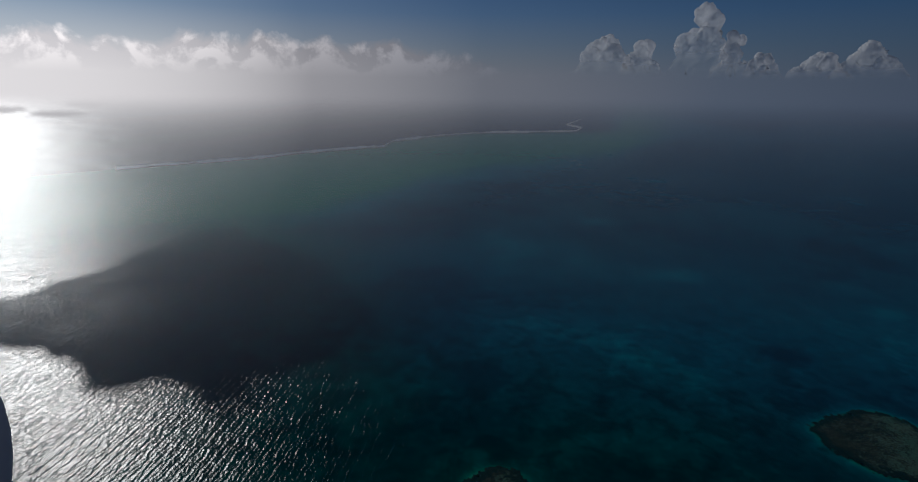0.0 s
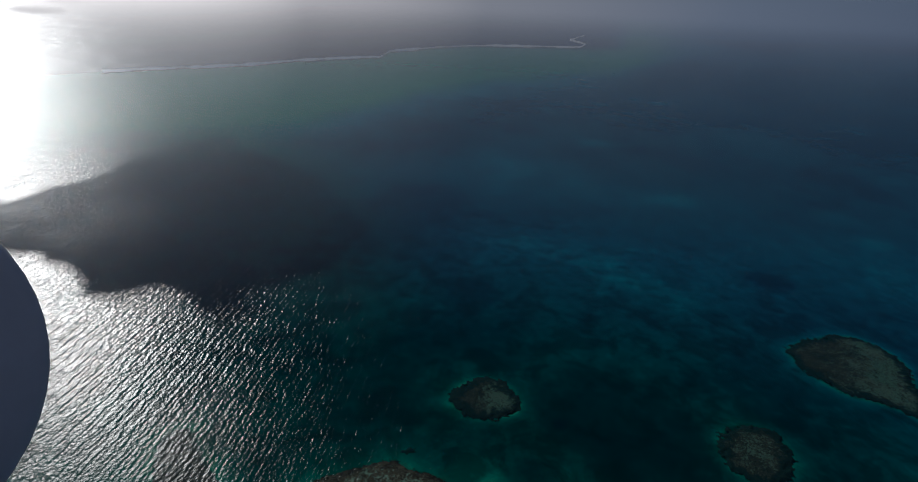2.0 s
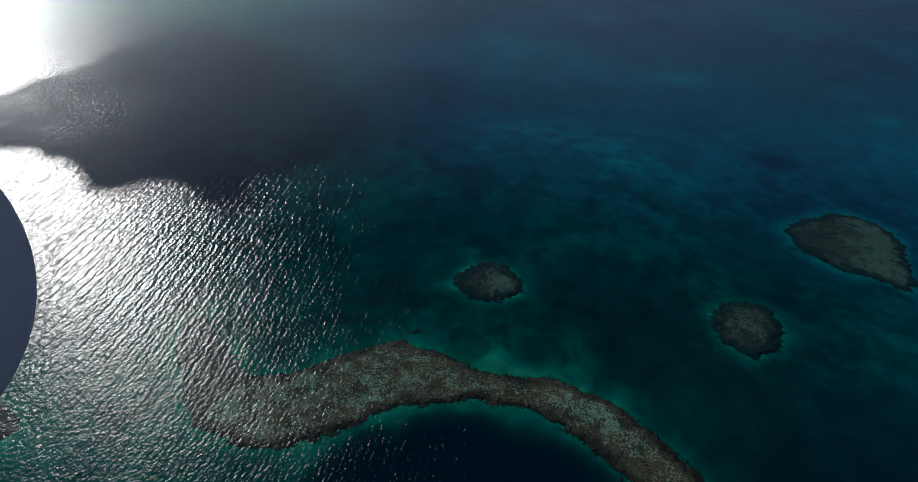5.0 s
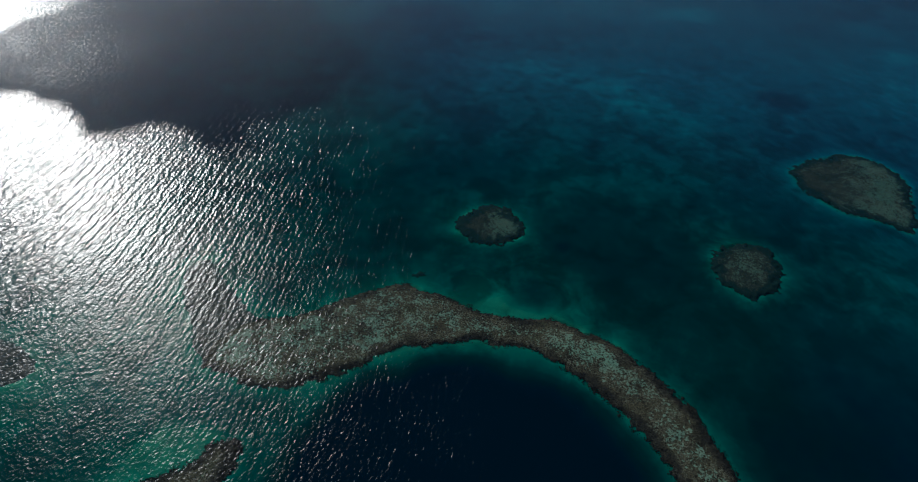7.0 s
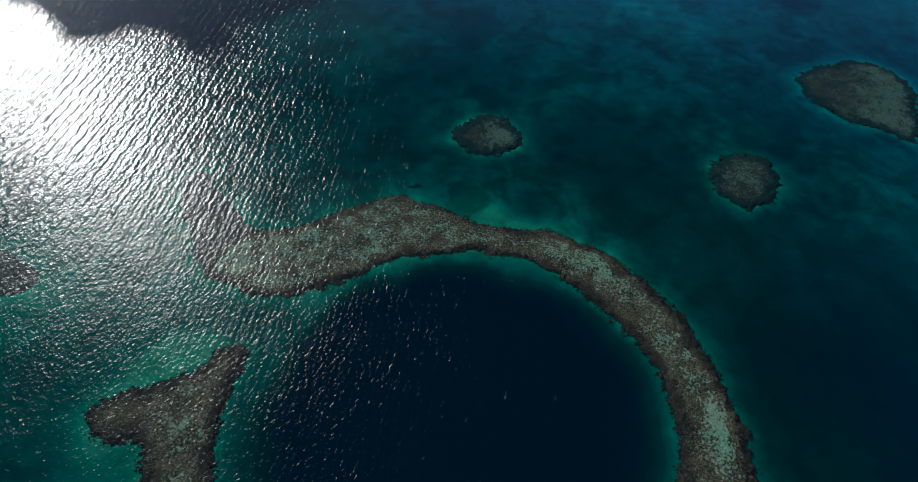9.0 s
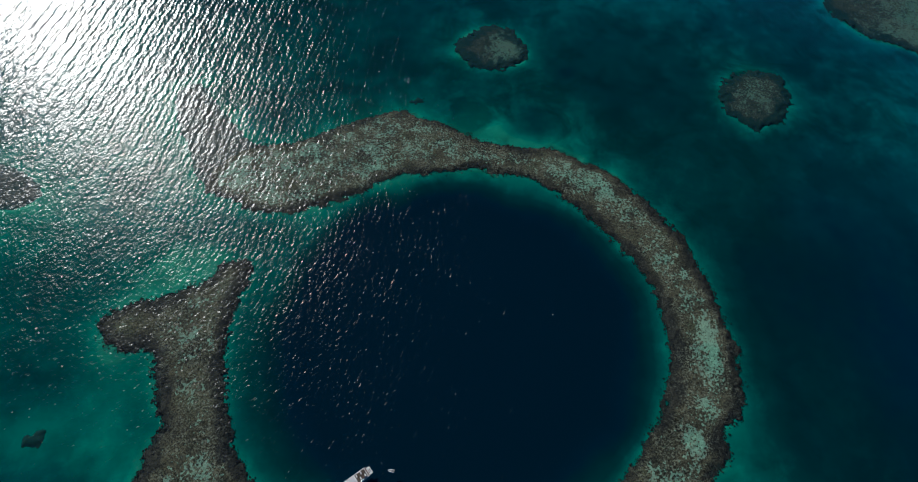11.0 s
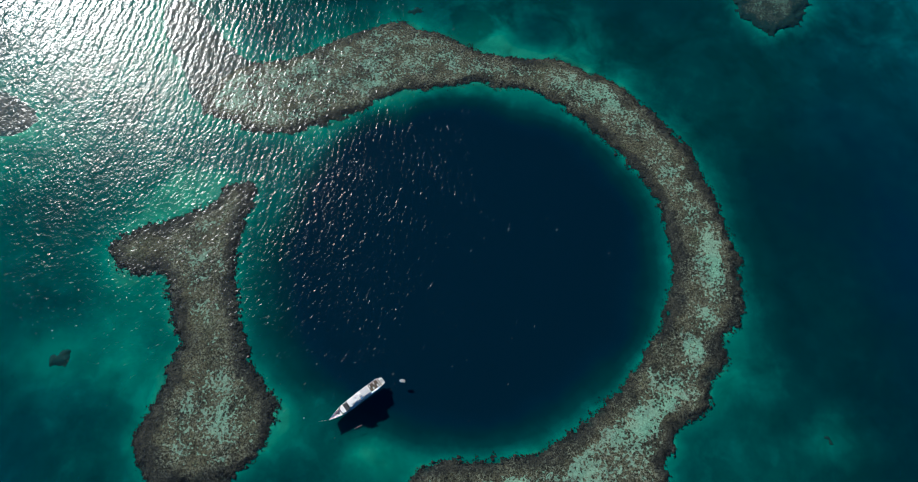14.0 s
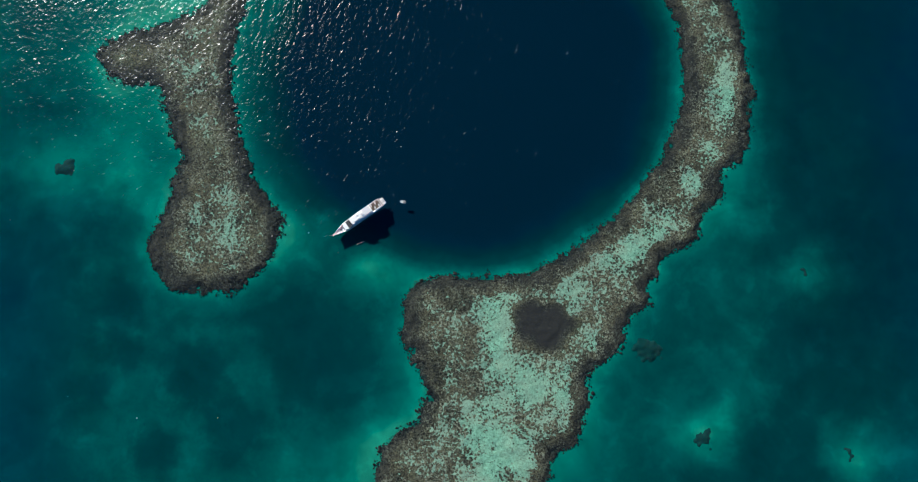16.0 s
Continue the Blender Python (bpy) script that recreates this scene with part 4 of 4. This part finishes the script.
def hull_mesh():
    bm = bmesh.new()
    rings = []
    for x, h in HULL_AT:
        rise = 0.045 * max(x - 2, 0)
        top = 2.5 + rise * 1.3
        prof = [(h * 0.55, -1.3), (h * 0.86, 0.0), (h * 0.97, 1.2), (h, top), (h - min(0.14, h * 0.4), top), (h - min(0.14, h * 0.4), top - 0.75)]
        rings.append([bm.verts.new((x + (0.35 * z if x > 18 else 0), y, z)) for y, z in prof] + [bm.verts.new((x + (0.35 * z if x > 18 else 0), -y, z)) for y, z in reversed(prof)])
    for a, b in zip(rings, rings[1:]):
        n = len(a)
        for k in range(n):
            bm.faces.new((a[k], a[(k + 1) % n], b[(k + 1) % n], b[k]))
    for r in (rings[0], rings[-1]):
        bm.faces.new(r)
    bmesh.ops.recalc_face_normals(bm, faces=bm.faces)
    for f in bm.faces:
        f.smooth = True
    return bm


def deck_sheet(x0, x1, z, inset, thick=0.06):
    bm = bmesh.new()
    xs = np.linspace(x0, x1, 14)
    hs = np.interp(xs, [a for a, _ in HULL_AT], [b for _, b in HULL_AT]) - inset
    hs = np.maximum(hs, 0.05)
    plan = [(x, h) for x, h in zip(xs, hs)] + [(x, -h) for x, h in zip(xs[::-1], hs[::-1])]
    f = bm.faces.new([bm.verts.new((x, y, z)) for x, y in plan])
    r = bmesh.ops.extrude_face_region(bm, geom=[f])
    for g in r["geom"]:
        if isinstance(g, bmesh.types.BMVert):
            g.co.z -= thick
    bmesh.ops.recalc_face_normals(bm, faces=bm.faces)
    return bm


def build_yacht():
    y = thing("motor_yacht", "white three-decked dive yacht at anchor on the hole's edge", "boat", pose(-59.6, 58.2, 0.0, 0, 0, 217.4) @ Matrix.Diagonal((0.95, 0.80, 0.66, 1.0)))
    part("hull", hull_mesh(), HULL_WHITE, y)
    part("boot_stripe", (lambda b: [setattr(v, "co", Vector((v.co.x, v.co.y * 1.012, v.co.z))) for v in b.verts] and b)(deck_sheet(-18.4, 18.6, 0.25, 0.42, 0.45)), NAVY, y, "navy waterline stripe")
    part("foredeck", deck_sheet(6.0, 19.0, 2.35, 0.15), DECK_GREY, y, "grey-painted foredeck")
    part("main_deck", deck_sheet(-18.4, 6.2, 1.8, 0.15), TEAK, y, "weathered teak deck")
    part("lower_deckhouse", house([(-11.5, 3.05), (0, 3.15), (8.5, 2.9), (11.2, 1.9)], 1.8, 4.3, 0.5), HULL_WHITE, y)
    part("upper_deck", house([(-17.6, 3.45), (-8, 3.7), (3, 3.7), (9.4, 3.2), (11.6, 2.2)], 4.3, 4.55, 0.0, 0.05), HULL_WHITE, y)
    part("upper_deckhouse", house([(-7.5, 3.1), (0, 3.15), (4.6, 3.0), (6.2, 2.2)], 4.55, 6.8, 0.7), HULL_WHITE, y)
    part("sun_deck", house([(-10.2, 3.25), (-2, 3.4), (4.2, 3.25), (5.4, 2.5)], 6.8, 7.0, 0.0, 0.05), HULL_WHITE, y)
    wheel = part("wheelhouse", house([(0.4, 1.9), (2.4, 1.95), (3.4, 1.5)], 7.0, 8.6, 0.3), HULL_WHITE, y)
    part("roof", house([(-0.6, 2.2), (2.6, 2.2), (3.9, 1.6)], 8.6, 8.75, 0.0, 0.05), HULL_WHITE, wheel)
    for k, yy in enumerate((-1.0, 0.0, 1.0)):
        part("windscreen_pane", box((3.27, yy - 0.45, 7.7), (3.36, yy + 0.45, 8.4), 0.02), GLASS, wheel, "dark raked glass")
    # dark slab across the deck ahead of the upper house
    part("forward_band", box((5.9, -3.0, 4.57), (8.9, 3.0, 4.75), 0.02), DARK_GEAR, y, "dark band across the deck")
    for side in (-1, 1):
        for k in range(8):
            x = -10.2 + k * 2.1
            h = 3.02 + 0.1 * (k > 2)
            part("window", box((x, side * h - 0.07, 2.75), (x + 1.45, side * h + 0.07, 3.65), 0.03), GLASS, y, "dark tinted cabin window")
        for k in range(5):
            x = -6.6 + k * 2.25
            part("window", box((x, side * 3.1 - 0.07, 5.35), (x + 1.6, side * 3.1 + 0.07, 6.2), 0.03), GLASS, y, "dark tinted cabin window")
    for yy in (-1.1, 0.0, 1.1):
        part("window", box((5.95, yy - 0.5, 5.5), (6.55, yy + 0.5, 6.3), 0.03), GLASS, y, "dark tinted front window")
    # awning and open after deck with seats
    part("awning", house([(-9.8, 2.7), (-6, 2.75), (-4.4, 2.7)], 8.5, 8.58, 0.0, 0.02), GREY_CANVAS, y, "pale grey canvas awning")
    for x in (-9.5, -4.7):
        for yy in (-2.4, 2.4):
            part("awning_post", rod((x, yy, 7.0), (x, yy, 8.5), 0.05), STEEL, y)
    part("after_deck_boards", box((-17.2, -3.0, 4.56), (-10.4, 3.0, 4.62), 0.02), DARK_TEAK, y, "dark brown wet teak boards")
    rng = random.Random(8)
    for k in range(4):
        for side in (-1, 1):
            x = -16.4 + k * 1.55
            t = part("deck_table" if k % 2 else "deck_bench", box((x, side * 1.5 - 0.95, 4.95), (x + 0.75, side * 1.5 + 0.95, 5.05), 0.03), HULL_WHITE if (k + (side > 0)) % 2 else TEAK, y)
            for xx in (x + 0.1, x + 0.65):
                part("leg", rod((xx, side * 1.5, 4.62), (xx, side * 1.5, 4.95), 0.05), STEEL, t)
    for k in range(6):
        x, yy = -16.9 + k * 1.15, 2.7 * (1 if k % 2 else -1)
        part("tank_rack", box((x, yy - 0.25, 4.62), (x + 0.7, yy + 0.25, 5.5), 0.05), DARK_GEAR, y, "dark dive tank rack")
    # mast, radar, domes, funnel
    mast = part("mast", rod((-1.4, 0, 7.0), (-1.9, 0, 12.5), 0.16, None, 10, 0.08), HULL_WHITE, y)
    part("crosstree", rod((-1.75, -1.3, 10.6), (-1.75, 1.3, 10.6), 0.06), HULL_WHITE, mast)
    part("radar_bar", box((-1.75, -1.1, 11.4), (-1.45, 1.1, 11.6), 0.05), HULL_WHITE, mast)
    for yy in (-1.5, 1.5):
        bm = bmesh.new()
        bmesh.ops.create_uvsphere(bm, u_segments=14, v_segments=10, radius=0.5, matrix=Matrix.Translation((-0.2, yy, 9.2)))
        part("satellite_dome", bm, HULL_WHITE, y)
    funnel = part("funnel", house([(-4.2, 0.8), (-3.2, 0.9), (-2.6, 0.6)], 7.0, 9.0, 0.2), GREY_CANVAS, y, "grey funnel casing")
    part("life_raft", rod((-2.2, 2.3, 7.35), (-0.9, 2.3, 7.35), 0.34, None, 12), HULL_WHITE, y)
    part("life_raft", rod((-2.2, -2.3, 7.35), (-0.9, -2.3, 7.35), 0.34, None, 12), HULL_WHITE, y)
    part("crane", rod((-7.8, 1.2, 7.0), (-9.6, 0.4, 8.9), 0.13), HULL_WHITE, y)
    # bow gear
    win = part("anchor_winch", box((13.2, -0.6, 2.36), (14.3, 0.6, 3.0), 0.1), DARK_GEAR, y, "dark anchor winch")
    part("drum", rod((13.75, -0.95, 2.8), (13.75, 0.95, 2.8), 0.25, None, 12), STEEL, win)
    for k in range(5):
        x, yy = 11.8 + 0.8 * k, (-1) ** k * (1.5 - 0.22 * k)
        part("deck_locker", box((x, yy - 0.4, 2.36), (x + 0.7, yy + 0.4, 2.9), 0.05), DARK_GEAR if k % 2 else GREY_CANVAS, y)
    part("bowsprit", box((18.2, -0.4, 3.5), (20.6, 0.4, 3.65), 0.1), HULL_WHITE, y, "white bow platform")
    part("bow_deck_rim", rod((18.6, 0, 3.3), (20.4, 0, 3.45), 0.1), STEEL, y)
    for side in (-1, 1):
        for k in range(8):
            x = 9.5 + k * 1.25
            h = float(np.interp(x, [a for a, _ in HULL_AT], [b for _, b in HULL_AT])) - 0.08
            top = 2.5 + 0.0585 * max(x - 2, 0)
            part("rail_post", rod((x, side * h, top), (x, side * h, top + 0.95), 0.035, None, 6), STEEL, y)
            if k:
                part("rail", rod((px, side * ph, pt + 0.95), (x, side * h, top + 0.95), 0.035, None, 6), STEEL, y)
            px, ph, pt = x, h, top
        part("rail", rod((-17.4, side * 3.2, 5.5), (-10.2, side * 3.4, 5.5), 0.04, None, 6), STEEL, y)
        for k in range(7):
            x = -17.4 + 1.2 * k
            part("rail_post", rod((x, side * 3.25, 4.55), (x, side * 3.25, 5.5), 0.035, None, 6), STEEL, y)
        # stern steps down to the water on each side
        st = part("stern_stair", box((-20.6, side * 2.2 - 0.55, 0.35), (-18.4, side * 2.2 + 0.55, 0.6), 0.05), HULL_WHITE, y, "white stern stair")
        for k in range(3):
            part("tread", box((-19.3 + 0.3 * k, side * 2.2 - 0.5, 0.6 + 0.35 * k), (-18.4, side * 2.2 + 0.5, 0.85 + 0.35 * k), 0.03), HULL_WHITE, st)
    # three broad white treads across the stern
    for k in range(3):
        part("stern_tread", house([(-18.9 - 0.95 * k, 3.0 - 0.25 * k), (-18.6 - 0.95 * k, 3.15 - 0.25 * k), (-18.35 - 0.95 * k, 3.15 - 0.25 * k)], 1.5 - 0.4 * k, 1.75 - 0.4 * k, 0.0, 0.04), HULL_WHITE, y, "broad white stern tread")
    part("swim_platform", box((-19.7, -1.6, 0.35), (-18.4, 1.6, 0.55), 0.05), DECK_GREY, y, "grey swim platform")
    part("anchor_rope", rod((20.3, 0.0, 3.4), (26.5, -4.8, -0.9), 0.035, None, 6), ROPE, y, "pale anchor rope slanting into the water")
    return y


build_yacht()


def build_tender():
    t = thing("tender_boat", "small white inflatable tender floating behind the yacht", "boat", pose(-31.9, 69.4, 0.0, 0, 0, 172) @ Matrix.Diagonal((0.75, 0.75, 0.75, 1.0)))
    bm = bmesh.new()
    for side in (-1, 1):
        rod((-2.3, side * 0.8, 0.35), (1.1, side * 0.8, 0.38), 0.30, bm, 12)
        rod((1.0, side * 0.8, 0.38), (2.5, side * 0.12, 0.6), 0.30, bm, 12, 0.22)
    part("tube", bm, HULL_WHITE, t)
    part("floor_board", box((-2.2, -0.7, 0.12), (1.5, 0.7, 0.24), 0.03), DECK_GREY, t)
    part("seat", box((-1.2, -0.6, 0.24), (-0.7, 0.6, 0.62), 0.05), DARK_GEAR, t)
    part("console", box((0.0, -0.3, 0.24), (0.45, 0.3, 1.0), 0.06), HULL_WHITE, t)
    part("outboard_motor", box((-2.75, -0.22, 0.1), (-2.25, 0.22, 1.15), 0.09), DARK_GEAR, t, "black outboard motor")
    return t


build_tender()
tagged(part("floating_line", rod((-60.2, 41.3, 0.06), (-55.6, 43.4, 0.06), 0.07, None, 8), ROPE), "short pale rope floating on the water beside the yacht", "rope")


def build_float(x, y, size, material, label):
    """A small mooring float: a squat ball with a short stem on top."""
    ob = thing("mooring_float", label, "float", pose(x, y, 0.0), "mooring floats on the lagoon")
    bm = bmesh.new()
    bmesh.ops.create_uvsphere(bm, u_segments=14, v_segments=8, radius=size)
    for v in bm.verts:
        v.co.z = v.co.z * 0.7 + 0.1
    part("ball", bm, material, ob)
    part("stem", rod((0, 0, 0.6 * size), (0, 0, 1.1 * size), 0.12 * size), STEEL, ob)
    return ob


YELLOW = plain("faded_yellow_plastic", (0.62, 0.55, 0.30), 0.5)
for x, y, size in ((-232, -56, 0.3), (-189, -68, 0.32), (-91, 48, 0.32)):
    build_float(x, y, size, HULL_WHITE, "small white mooring float on the water")
build_float(-140, -67, 0.32, YELLOW, "small faded yellow mooring float on the water")
